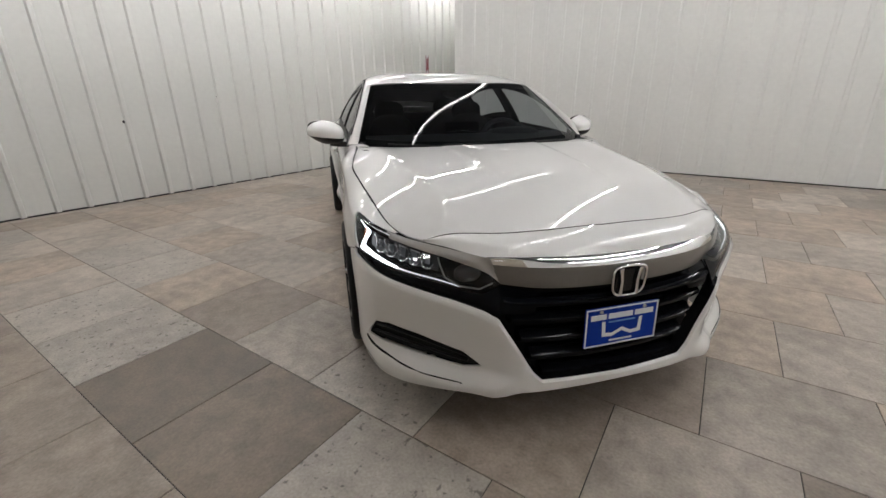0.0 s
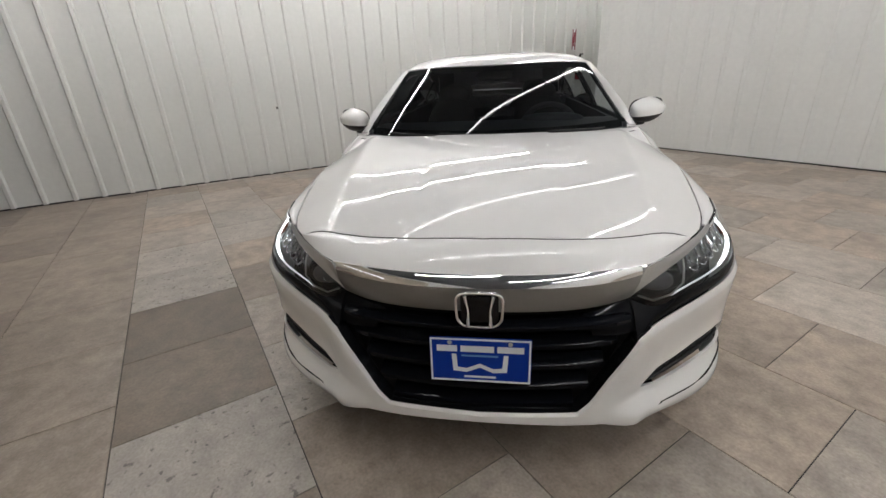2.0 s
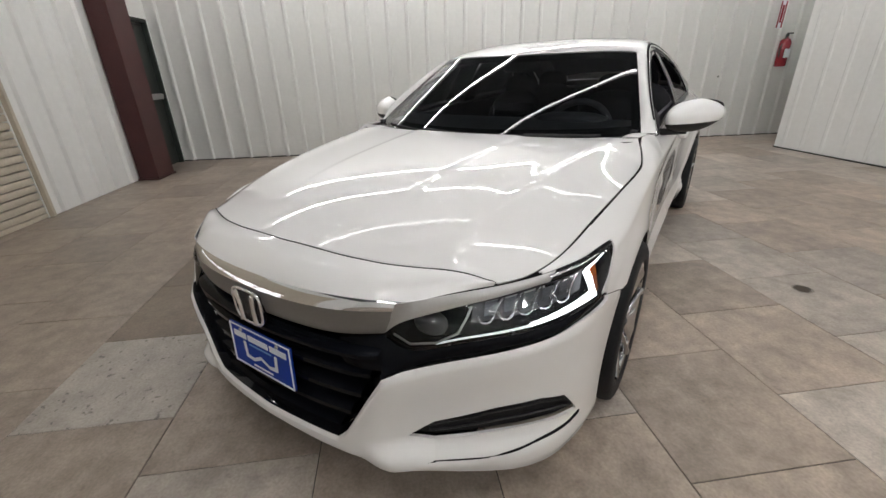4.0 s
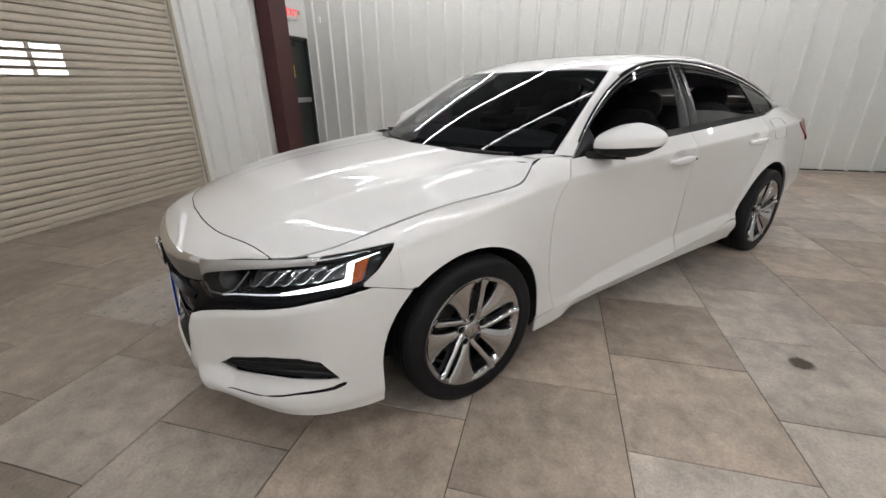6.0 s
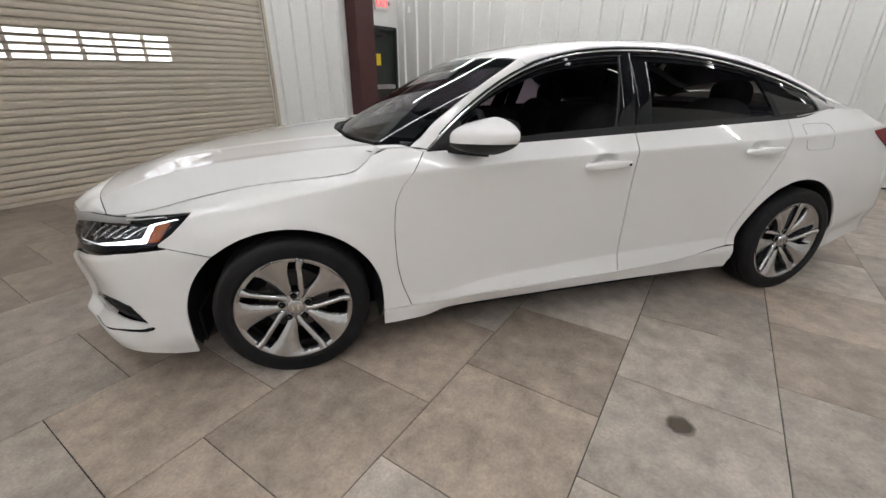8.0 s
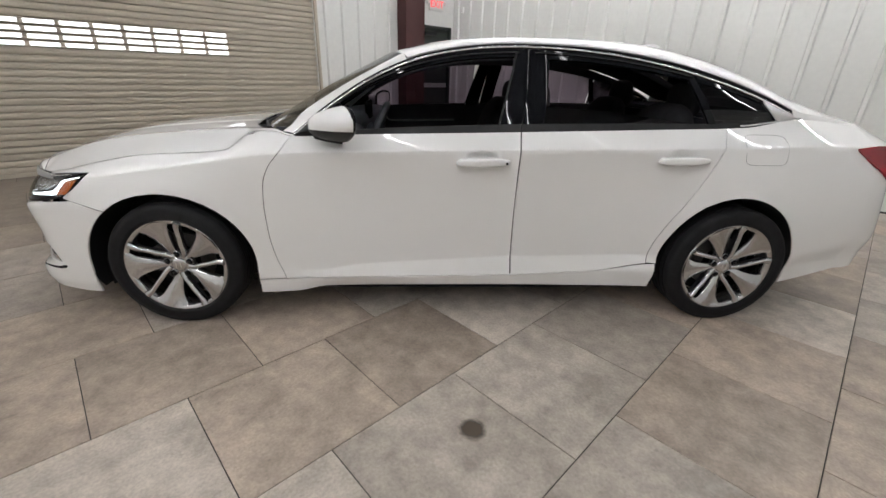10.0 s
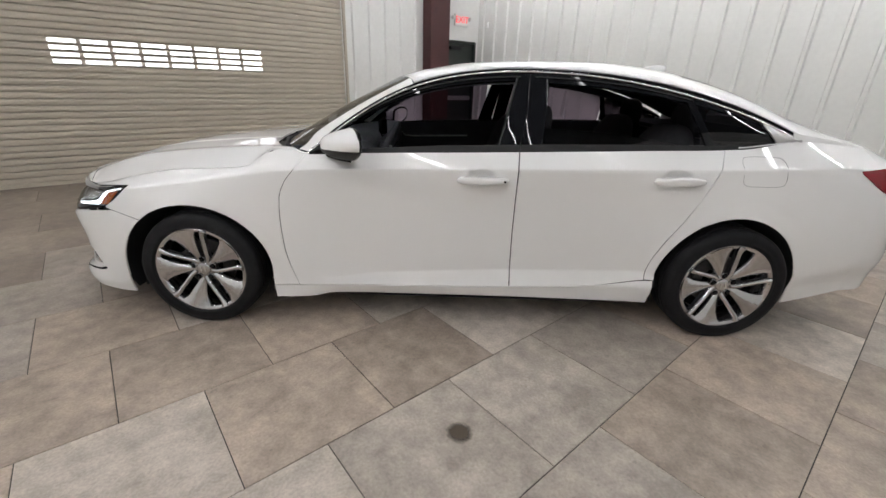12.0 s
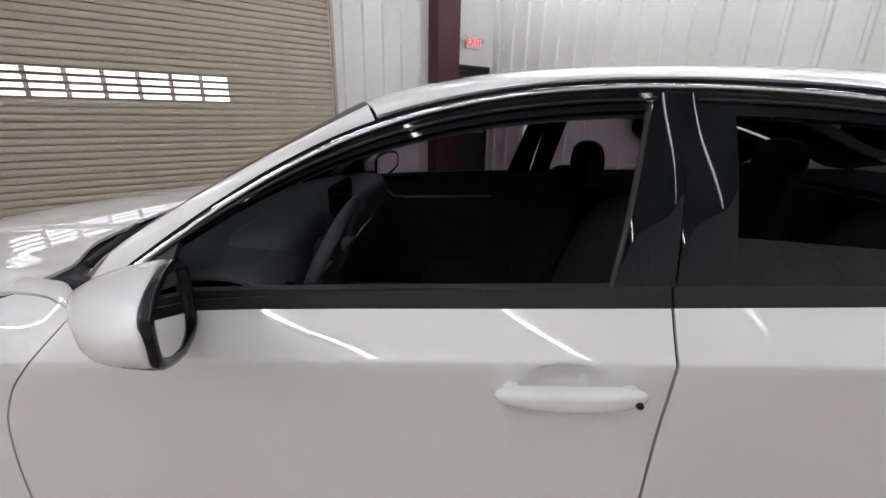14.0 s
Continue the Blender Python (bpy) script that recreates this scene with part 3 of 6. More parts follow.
def flank(y, z):
    """Half width of the body side at y and height z."""
    y, z = np.broadcast_arrays(np.asarray(y, float), np.asarray(z, float))
    X = np.empty(y.shape)
    for idx in np.ndindex(y.shape):
        yy, zz = float(y[idx]), float(z[idx])
        zs = [float(r[1](yy)) for r in RAILS]
        if zz <= zs[-1]:
            xr = [float(r[0](yy)) for r in RAILS]
            x = float(pchip(zs, xr)(zz))
            if zz < zs[3] and -0.85 < yy < 1.1:
                g = float(smooth01((yy + 0.80) / 0.25) * smooth01((1.08 - yy) / 0.2))
                x = x * (1 - g) + float(np.interp(zz, zs, xr)) * g
        else:
            xb, zb = float(BELT[0](yy)), float(BELT[1](yy))
            f = min(1.0, (zz - zs[-1]) / max(zb - zs[-1], 1e-4))
            xs = float(SHOULDER[0](yy))
            x = xs + (xb - xs) * f + (0.008 - 0.007 * float(smooth01((yy + 1.1) / 0.3))) * math.sin(math.pi * f) + 0.014 * math.exp(-((yy + 0.98) / 0.09) ** 2) * math.sin(math.pi * f)
        for yc, zc, ry, rz in (ARCH_F, ARCH_R):
            d = math.hypot((yy - yc) / ry, (zz - zc) / rz)
            if zz > 0.2 and d < 1.24:
                x += 0.007 * float((1 - smooth01((d - 1.0) / 0.24)) * smooth01((zz - 0.2) / 0.05))
        for cy, cz in CUPS:
            d = ((yy - cy) / 0.066) ** 2 + ((zz - cz) / 0.031) ** 2
            if d < 3:
                x -= 0.030 * math.exp(-d * d * 1.6)
        X[idx] = x
    return X


def arch_low(y, arch, floor):
    """Lower edge of a panel over a wheel arch."""
    yc, zc, ry, rz = arch
    d = np.abs(y - yc) / ry
    return np.where(d < 1, zc + rz * np.sqrt(np.maximum(1 - d * d, 0)), floor)


def flank_panel(ys, low, high, left, right, rows=26, wl=0.22, wr=0.22, kink=None):
    """Grid over the flank between two edges given as offsets from the first and last column."""
    ys = np.asarray(ys, float)
    P = np.zeros((len(ys), rows, 3))
    v = np.linspace(0, 1, rows)
    n1 = rows * 2 // 3
    va = np.concatenate([np.linspace(0, 1, n1), np.ones(rows - n1)])
    vb = np.concatenate([np.zeros(n1), np.linspace(0, 1, rows - n1)])
    vc = np.concatenate([-np.ones(n1), np.ones(rows - n1)])
    a = 1 - smooth01((ys - ys[0]) / wl)
    b = 1 - smooth01((ys[-1] - ys) / wr)
    for i, y0 in enumerate(ys):
        y = np.full(rows, y0)
        for _ in range(22):
            lo, hi, cr = low(y), high(y), SHOULDER[1](y)
            if kink is not None:
                kz, m = kink(y), rows // 5
                va = np.concatenate([np.linspace(0, 1, m), np.linspace(0, 1, n1 - m), np.ones(rows - n1)])
                below = np.where(np.arange(rows) < m, lo + (kz - 0.002 - lo) * va, kz + 0.002 + (cr - 0.005 - kz) * va)
            else:
                below = lo + (cr - 0.003 - lo) * va
            split = np.where(vc < 0, below, cr + 0.003 + (hi - cr - 0.003) * vb)
            z = np.where((lo < cr - 0.02) & (hi > cr + 0.02), split, lo + (hi - lo) * v)
            y = y0 + left(z) * a[i] + right(z) * b[i]
        P[i, :, 1], P[i, :, 2] = y, z
    P[..., 0] = flank(P[..., 1], P[..., 2])
    return P


def both(P):
    return ((1, P), (-1, P * np.array([-1, 1, 1])))


def arch_columns(arch, n=22):
    yc, _, r, _ = arch
    return list(yc - (r - 0.0005) * np.cos(np.linspace(0, math.pi, n)))


zero = lambda z: 0 * z
door_front = pchip([0.16, 0.235, 0.35, 0.47, 0.60, 0.72, 0.80, 0.875, 0.945], [-0.888, -0.900, -0.938, -0.958, -0.963, -0.955, -0.926, -0.866, -0.815])
door_mid = pchip([0.16, 0.26, 0.6, 0.9, 1.0], [0.262, 0.262, 0.254, 0.254, 0.262])
door_rear = pchip([0.2, 0.33, 0.41, 0.50, 0.69, 0.85, 0.94, 1.03], [0.985, 0.992, 1.004, 1.032, 1.137, 1.215, 1.255, 1.30])
door_low = pchip([-1.0, -0.9, 0.25, 0.7, 1.02, 1.4], [0.232, 0.236, 0.252, 0.275, 0.325, 0.36])
belt_low = lambda y: BELT[1](y) - 0.002

# front fender, with a tongue running forward between bonnet and lamp
ys = [-1.864, -1.84, -1.81, -1.785, -1.76, -1.745, -1.7335, -1.7325, -1.72] + arch_columns(ARCH_F)[1:] + [ARCH_F[0] + ARCH_F[2] + 0.001, -0.965, -0.94, -0.91, -0.88, -0.855, -0.835, -0.818]
ys = sorted(y for y in ys if y <= -1.7324 or y > -1.722)
cut_low = lambda y: np.interp(y, [-1.87, -1.69], [0.646, 0.596])
f_low = lambda y: np.where(y < -1.69, np.maximum(cut_low(y), arch_low(y, ARCH_F, 0 * y)), np.where(np.abs(y - ARCH_F[0]) < ARCH_F[2], arch_low(y, ARCH_F, 0 * y), 0.162))
f_high = lambda y: np.where(y < -1.733, np.interp(y, [-1.866, -1.81, -1.76, -1.733], [0.653, 0.690, 0.736, 0.763]), BELT[1](y) - 0.002)
f_low2 = lambda y: np.where(y > ARCH_F[0], np.maximum(0.50, arch_low(y, ARCH_F, 0 * y)), f_low(y))
back = lambda z: door_front(z) + 0.818 - 0.004
P = flank_panel([y for y in ys if y > -1.733], f_low2, f_high, zero, back, 36, wr=0.36)
zs_ = np.concatenate([np.linspace(0.237, 0.33, 12), np.linspace(0.345, 0.50, 14)])
y_arch = ARCH_F[0] + ARCH_F[2] * np.sqrt(np.maximum(1 - (np.maximum(zs_ - ARCH_F[1], 0) / ARCH_F[3]) ** 2, 0))
low_rear = np.zeros((10, 26, 3))
for i, w in enumerate(np.linspace(0, 1, 10)):
    low_rear[i, :, 1] = y_arch * (1 - w) + (door_front(zs_) - 0.004) * w
    low_rear[i, :, 2] = zs_
low_rear[..., 0] = flank(low_rear[..., 1], low_rear[..., 2])
corner = flank_panel([y for y in ys if y < -1.733] + [-1.7328], f_low, lambda y: np.minimum(f_high(y), np.interp(y, [-1.866, -1.81, -1.76, -1.733], [0.653, 0.690, 0.736, 0.763])), zero, zero, 14)
ty = np.linspace(-1.992, -1.7325, 18)
LAMP_TOP = [(0.474, -2.285, 0.708), (0.572, -2.199, 0.720), (0.662, -2.098, 0.724), (0.744, -1.992, 0.731), (0.802, -1.902, 0.746), (0.836, -1.83, 0.755), (float(flank(-1.733, 0.762)) + 0.001, -1.733, 0.762)]
lamp_edge_x = cubic([p[1] for p in LAMP_TOP], [p[0] + 0.002 for p in LAMP_TOP])
lamp_edge_z = cubic([p[1] for p in LAMP_TOP], [p[2] + 0.003 for p in LAMP_TOP])
w4 = np.linspace(0, 1, 6)
tongue = np.stack([np.stack([lamp_edge_x(y) + (BELT[0](y) - lamp_edge_x(y)) * w4, y + 0 * w4, lamp_edge_z(y) + (BELT[1](y) - 0.001 - lamp_edge_z(y)) * w4 + 0.004 * np.sin(np.pi * w4)], -1) for y in ty], 0)
for i, y in enumerate(ty):
    g = smooth01((y + 1.90) / 0.16)
    tongue[i, :, 0] = tongue[i, :, 0] * (1 - g) + flank(np.full(6, y), tongue[i, :, 2]) * g
for s, Q in both(P):
    fender = sheet("front_fender", Q, PAINT, car, thick=0.006)
    sheet("fender_rear", low_rear * np.array([s, 1, 1]), PAINT, fender, thick=0.006)
    sheet("fender_corner", corner * np.array([s, 1, 1]), PAINT, fender, thick=0.005)
    sheet("fender_tongue", tongue * np.array([s, 1, 1]), PAINT, fender, thick=0.005)

# doors
doors = {}
for s in (1, -1):
    for nm, y0, y1, l, r in (("front_door", -0.815, 0.25, lambda z: door_front(z) + 0.815, lambda z: door_mid(z) - 0.25 - 0.003),
                             ("rear_door", 0.25, 1.30, lambda z: door_mid(z) - 0.25 + 0.003, lambda z: door_rear(z) - 1.30)):
        P = flank_panel(np.linspace(y0, y1, 108), door_low, belt_low, l, r, 72, 0.36, 0.22 if nm == "front_door" else 0.80, RAILS[2][1]) * np.array([s, 1, 1])
        doors[nm, s] = sheet(nm, P, PAINT, car, thick=0.008)

# sill
ys = np.linspace(-1.034, 1.036, 66)
P = flank_panel(ys, lambda y: RAILS[0][1](y), lambda y: door_low(np.maximum(y, -0.9)) - 0.005, zero, zero, 10)
for s, Q in both(P):
    sheet("sill", Q, PAINT, car, thick=0.01)

# quarter panel with the flank of the rear bumper
REAR_END = ARCH_R[0] + ARCH_R[2]
SPLIT = 0.64
ys = sorted([1.109, 1.125, 1.14] + [y for y in arch_columns(ARCH_R, 30)[1:] if y > 1.15] + [1.742] + list(np.linspace(1.77, 2.1, 14)))
q_low = lambda y: np.where(y > REAR_END - 0.0006, 0.336, np.where(y < ARCH_R[0], np.maximum(SPLIT, arch_low(y, ARCH_R, 0 * y)), arch_low(y, ARCH_R, 0.336 + 0 * y)))
P = flank_panel(ys, q_low, belt_low, lambda z: door_rear(z) + 0.004 - 1.109, zero, 40, wl=0.60)
tail = flank_panel([REAR_END - 0.0005] + [y for y in ys if y > REAR_END], lambda y: np.interp(y, [1.74, 2.1], [0.215, 0.285]), lambda y: 0.336 + 0 * y, zero, zero, 12)
zs_ = np.linspace(0.325, SPLIT, 24)
y_arch = ARCH_R[0] - ARCH_R[2] * np.sqrt(np.maximum(1 - (np.maximum(zs_ - ARCH_R[1], 0) / ARCH_R[3]) ** 2, 0))
front = np.zeros((8, 24, 3))
for i, w in enumerate(np.linspace(0, 1, 8)):
    front[i, :, 1] = (door_rear(zs_) + 0.004) * (1 - w) + y_arch * w
    front[i, :, 2] = zs_
front[..., 0] = flank(front[..., 1], front[..., 2])
for s, Q in both(P):
    quarter = sheet("quarter_panel", Q, PAINT, car, thick=0.006)
    sheet("rear_flank", tail * np.array([s, 1, 1]), PAINT, quarter, thick=0.006)
    sheet("quarter_front", front * np.array([s, 1, 1]), PAINT, quarter, thick=0.006)

# ---- upper shell: roof, rear screen and boot in one flowing skin ----
DLO = (cubic([-0.81, -0.66, -0.349, -0.06, 0.34, 0.84, 1.12, 1.49, 1.70], [0.830, 0.768, 0.680, 0.627, 0.592, 0.604, 0.634, 0.688, 0.722]),
       cubic([-0.81, -0.66, -0.349, -0.06, 0.34, 0.84, 1.12, 1.49, 1.70], [0.942, 1.060, 1.245, 1.328, 1.358, 1.322, 1.268, 1.155, 1.066]))
TOP_Z = cubic([-0.9, -0.40, -0.1, 0.2, 0.45, 0.8, 1.2, 1.55, 1.93, 2.12, 2.36], [1.11, 1.326, 1.398, 1.424, 1.433, 1.434, 1.386, 1.284, 1.132, 1.074, 1.012])
EDGE_X = lambda y: np.where(y < 1.70, DLO[0](y), BELT[0](np.minimum(y, 2.1)) - np.maximum(y - 2.1, 0) * 0.25)
EDGE_Z = lambda y: np.where(y < 1.70, DLO[1](y), BELT[1](np.minimum(y, 2.1)) - np.maximum(y - 2.1, 0) * 0.34)


def shell(y, q):
    """Point of the upper skin at y; q runs from the middle (0) to the window line (1)."""
    ze, zc = EDGE_Z(y), TOP_Z(y)
    k = np.interp(y, [-0.1, 0.2, 0.9, 1.9], [0.42, 0.38, 0.44, 0.50])
    return np.stack([EDGE_X(y) * q, y + 0 * q, ze + (zc - ze) * np.maximum(1 - np.abs(q) ** 2.4, 0) ** k], -1)


def header(q):
    return -0.415 + 0.135 * np.abs(q) ** 2


def rear_head(q):
    return 1.20 - 0.10 * np.abs(q) ** 2


def span(q, y0, y1, n):
    t = np.linspace(0, 1, n)
    return np.stack([shell(y0(qq) + (y1(qq) - y0(qq)) * t, np.full(n, qq)) for qq in q], 0)


qs = np.sin(np.linspace(-1, 1, 49) * math.pi / 2)
rq = 0.985 * qs
sheet("roof", span(rq, header, lambda q: rear_head(q), 44), PAINT, car, thick=0.006)
QW = 0.80
c_in = span(np.linspace(-QW, QW, 31), lambda q: rear_head(q) + 0.004, lambda q: 1.93 - 0.07 * q * q, 24)
sheet("rear_window", c_in, GLASS_REAR, car, "dark tinted rear screen", thick=0)
for s in (1, -1):
    qq = s * np.linspace(QW + 0.006, 0.985, 10)
    sheet("rear_pillar", span(qq, lambda q: rear_head(q) + 0.0004, lambda q: 1.93 - 0.07 * q * q, 24), PAINT, car, thick=0.006)
sheet("boot_lid", span(0.985 * np.linspace(-1, 1, 35), lambda q: 1.937 - 0.07 * q * q, lambda q: 2.365 - 0.16 * q * q, 14), PAINT, car, thick=0.006)

for s in (1, -1):
    Q = []
    for y in np.linspace(1.67, 2.1, 20):
        a, b = shell(np.array(y), np.array(0.983)), np.array([float(BELT[0](y)) - 0.001, y, float(BELT[1](y)) - 0.0025])
        Q.append([a + (b - a) * t + np.array([0, 0, 0.0015 * math.sin(math.pi * t)]) for t in np.linspace(0, 1, 4)])
    sheet("quarter_top", np.array(Q) * np.array([s, 1, 1]), PAINT, car, thick=0.004, out=(0, 1.8, 0.5))

# fin aerial on the roof
V, F = blob((0, 1.19, 1.398), (0.033, 0.090, 0.038), 2.0, 20, 12, lambda v: np.array([v[0] * (1 - 0.6 * max(v[2], 0)), v[1] + 0.5 * max(v[2], 0), v[2]]))
link("fin_aerial", mesh_from("fin_aerial", V, F, PAINT), car, "white shark-fin roof aerial")

# ---- windscreen, A pillars ----
ws_low = curve3((-0.768, -0.865, 0.958), (-0.65, -0.955, 0.950), (-0.4, -1.065, 0.941), (0, -1.125, 0.936), (0.4, -1.065, 0.941), (0.65, -0.955, 0.950), (0.768, -0.865, 0.958))
WQ = 0.90


def ws_high(t):
    q = WQ * (2 * t - 1)
    return shell(header(q) - 0.004, q)


u = np.linspace(0, 1, 41)
A, B = ws_low(u), ws_high(u)
v = np.linspace(0, 1, 22)
ws = A[:, None] * (1 - v)[None, :, None] + B[:, None] * v[None, :, None]
bow = (np.sin(np.pi * v)[None, :] * (0.3 + 0.7 * np.sin(np.pi * u) ** 0.7)[:, None])
ws = ws + bow[..., None] * np.array([0, -0.008, 0.010])
sheet("windscreen", ws, GLASS_FRONT, car, "dark windscreen mirroring the ceiling tubes", thick=0)
# black printed border of the glass
for nm, Q in (("screen_border", ws[:, :3] + np.array([0, 0.002, -0.006])), ("screen_border", ws[:, -3:] + np.array([0, 0.002, -0.006])),
              ("screen_border", ws[:2] + np.array([0, 0.002, -0.006])), ("screen_border", ws[-2:] + np.array([0, 0.002, -0.006]))):
    sheet(nm, Q, GAP, car, thick=0)
for s in (1, -1):
    inner = ws[-1] if s == 1 else ws[0]
    inner = inner + np.array([s * 0.004, 0, 0.001])
    yy = np.linspace(-0.80, float(header(0.985)) + 0.002, 22)
    outer = np.stack([s * (DLO[0](yy) - 0.002), yy, DLO[1](yy) + 0.004], -1)
    w3 = np.linspace(0, 1, 7)
    Q = inner[:, None] * (1 - w3)[None, :, None] + outer[:, None] * w3[None, :, None] + np.sin(np.pi * w3)[None, :, None] * (np.linspace(1, 0.45, 22) * smooth01((np.linspace(0, 1, 22) + 0.02) / 0.20))[:, None, None] * np.array([s * 0.008, -0.014, 0.036])
    sheet("front_pillar", Q, PAINT, car, thick=0.006)


# ---- side windows ----
def pane(y, f):
    """Point of the side glass at y, f from the belt (0) to the window line (1)."""
    zb = np.where(y < 1.39, BELT[1](y), 1.023 + (y - 1.39) / 0.31 * 0.041) + 0.004
    xb = BELT[0](y)
    zt, xt = DLO[1](y), DLO[0](y)
    return np.stack([xb + (xt - xb) * f + 0.016 * np.sin(np.pi * f), y + 0 * f, zb + (zt - zb) * f], -1)


def pane_grid(y0, y1, f0, f1, n, m, inset=0.0, lean=0.0):
    """lean slants both ends with height."""
    f = np.linspace(f0, f1, m)
    P = np.stack([pane(yy + lean * f, f) for yy in np.linspace(y0, y1, n)], 0)
    return P - np.array([inset, 0, 0])


for s in (1, -1):
    k = np.array([s, 1, 1])
    fd, rd = doors["front_door", s], doors["rear_door", s]
    if s == -1:
        sheet("window", pane_grid(-0.79, 0.20, 0.06, 0.93, 40, 14, 0.010) * k, GLASS_SIDE, fd, "dark tinted side glass", thick=0, out=(0, 0.3, 0.9))
        sheet("window", pane_grid(0.36, 1.16, 0.06, 0.90, 34, 14, 0.010) * k, GLASS_SIDE, rd, "dark tinted side glass", thick=0, out=(0, 0.3, 0.9))
    else:
        # this side's windows are wound down; the rear pane cannot sink wholly and shows above the belt
        G2 = np.stack([pane(np.full(6, y), np.linspace(0.02, np.interp(y, [0.36, 0.75, 1.12], [0.285, 0.215, 0.07]), 6)) for y in np.linspace(0.36, 1.12, 26)], 0) - np.array([0.012, 0, 0])
        sheet("lowered_window", G2, GLASS_SIDE, rd, "tinted rear window wound nearly down", thick=0.004, out=(0, 0.3, 0.9))
    sheet("quarter_glass", pane_grid(1.17, 1.63, 0.08, 0.90, 20, 10, 0.006) * k, GLASS_REAR, car, "dark tinted fixed glass", thick=0, out=(0, 0.3, 0.9))
    # black frames round the glass
    sheet("window_frame", pane_grid(-0.80, 0.30, 0.88, 1.0, 40, 4, 0.004) * k, BLACK_GLOSS, fd, thick=0.012)
    sheet("belt_strip", pane_grid(-0.79, 0.258, -0.02, 0.075, 40, 3, 0.0) * k, BLACK_MATT, fd, thick=0.010)
    sheet("window_frame", pane_grid(0.33, 1.15, 0.86, 1.0, 34, 4, 0.004) * k, BLACK_GLOSS, rd, thick=0.012)
    sheet("belt_strip", pane_grid(0.263, 1.30, -0.02, 0.075, 34, 3, 0.0) * k, BLACK_MATT, rd, thick=0.010)
    for y0, y1, l0, l1, door in ((0.148, 0.262, 0.108, 0.062, fd), (0.267, 0.368, 0.055, 0.050, rd)):
        f = np.linspace(0.02, 1.0, 20)
        post = np.stack([pane(y0 + (y1 - y0) * w + (l0 + (l1 - l0) * w) * f, f) for w in np.linspace(0, 1, 13)], 0) - np.array([0.004, 0, 0])
        across = np.linspace(-1, 1, 13)
        post[..., 0] += (0.0016 * (1 - across ** 2) - 0.0015 * np.abs(across) ** 6)[:, None]
        sheet("centre_post", post * k, BLACK_GLOSS, door, "gloss black centre post", thick=0.006)
    bar("window_guide", pane_grid(0.146, 0.147, 0.05, 0.92, 2, 12, 0.004, 0.108)[0] * k, 0.0055, BLACK_MATT, fd, flat=0.5)
    sheet("quarter_post", pane_grid(1.205, 1.245, 0.02, 1.0, 4, 12, 0.002, -0.10) * k, BLACK_GLOSS, rd, thick=0.012)
    sheet("quarter_frame", pane_grid(1.16, 1.66, 0.86, 1.0, 20, 3, 0.003) * k, BLACK_GLOSS, car, thick=0.010)
    sheet("quarter_frame", pane_grid(1.30, 1.66, -0.02, 0.10, 14, 3, 0.002) * k, BLACK_MATT, car, thick=0.010)
    yl = np.linspace(-0.74, 1.44, 76)
    bar("drip_gap", np.stack([s * (DLO[0](yl) - 0.001), yl, DLO[1](yl) + 0.011], -1), 0.0042, GAP, car, sides=6)
    for y0, y1, door in ((-0.70, 0.26, fd), (0.34, 1.14, rd)):
        bar("glass_seal", pane_grid(y0, y1, 0.935, 0.936, 40, 2, -0.003)[:, 0] * k, 0.0032, BLACK_MATT, door, sides=6)
    # mirror sail in the front corner
    sheet("mirror_sail", pane_grid(-0.795, -0.64, 0.0, 1.0, 8, 8, 0.0) * k, BLACK_MATT, fd, thick=0.012)
    # bright strip over the windows, ending in a point on the quarter
    yy = np.linspace(-0.80, 1.66, 80)
    line = np.stack([s * (DLO[0](yy) + 0.003), yy, DLO[1](yy) + 0.001], -1)
    bar("window_trim", line, 0.0052, CHROME, car, "bright chrome strip over the side windows", 8, 1.2)
    tip = np.stack([pane(np.full(5, y), np.linspace(float(np.clip(1 - (y - 1.50) / 0.07, 0.04, 0.9)), 0.99, 5)) + np.array([0.006, 0, 0]) for y in np.linspace(1.51, 1.70, 12)], 0) * k
    low = np.linspace(1.36, 1.70, 16)
    edge = pane(low, np.full(16, 0.03))
    bar("quarter_trim", (edge + np.array([0.004, 0, 0])) * k, 0.004, CHROME, car, "bright chrome strip under the fixed quarter glass", sides=6)
    sheet("trim_tip", tip, SATIN, car, "pointed chrome end of the window strip", thick=0.006)

# ---- bonnet ----
HOOD_C = cubic([-2.41, -2.245, -2.04, -1.84, -1.5, -1.27, -1.1], [0.705, 0.7745, 0.845, 0.888, 0.928, 0.947, 0.957])


def hood(x, y):
    """Height of the bonnet: a raised middle, shallow troughs beside it, then a crease that falls away to the fenders."""
    ax = np.abs(x)
    xe, ze, zc = BELT[0](y), BELT[1](y), HOOD_C(y)
    r = np.interp(y, [-2.3, -1.1], [0.50, 0.672])
    d1 = np.interp(y, [-2.3, -2.1, -1.8, -1.1], [0.050, 0.042, 0.026, 0.010])
    zr = zc - d1
    t = np.clip((ax - r) / (xe - r), 0, 1.1)
    z = np.where(ax < r, zc - d1 * (ax / r) ** 2, zr + (ze - zr) * t ** 1.12)
    grow = smooth01((y + 2.16) / 0.55)
    z = z + 0.0052 * np.exp(-((ax - r) / np.where(ax < r, 0.055, 0.045)) ** 2) * grow
    inner = np.interp(y, [-2.3, -1.1], [0.215, 0.300])
    return z + 0.0042 * smooth01((inner - ax) / 0.034 + 0.5) * grow


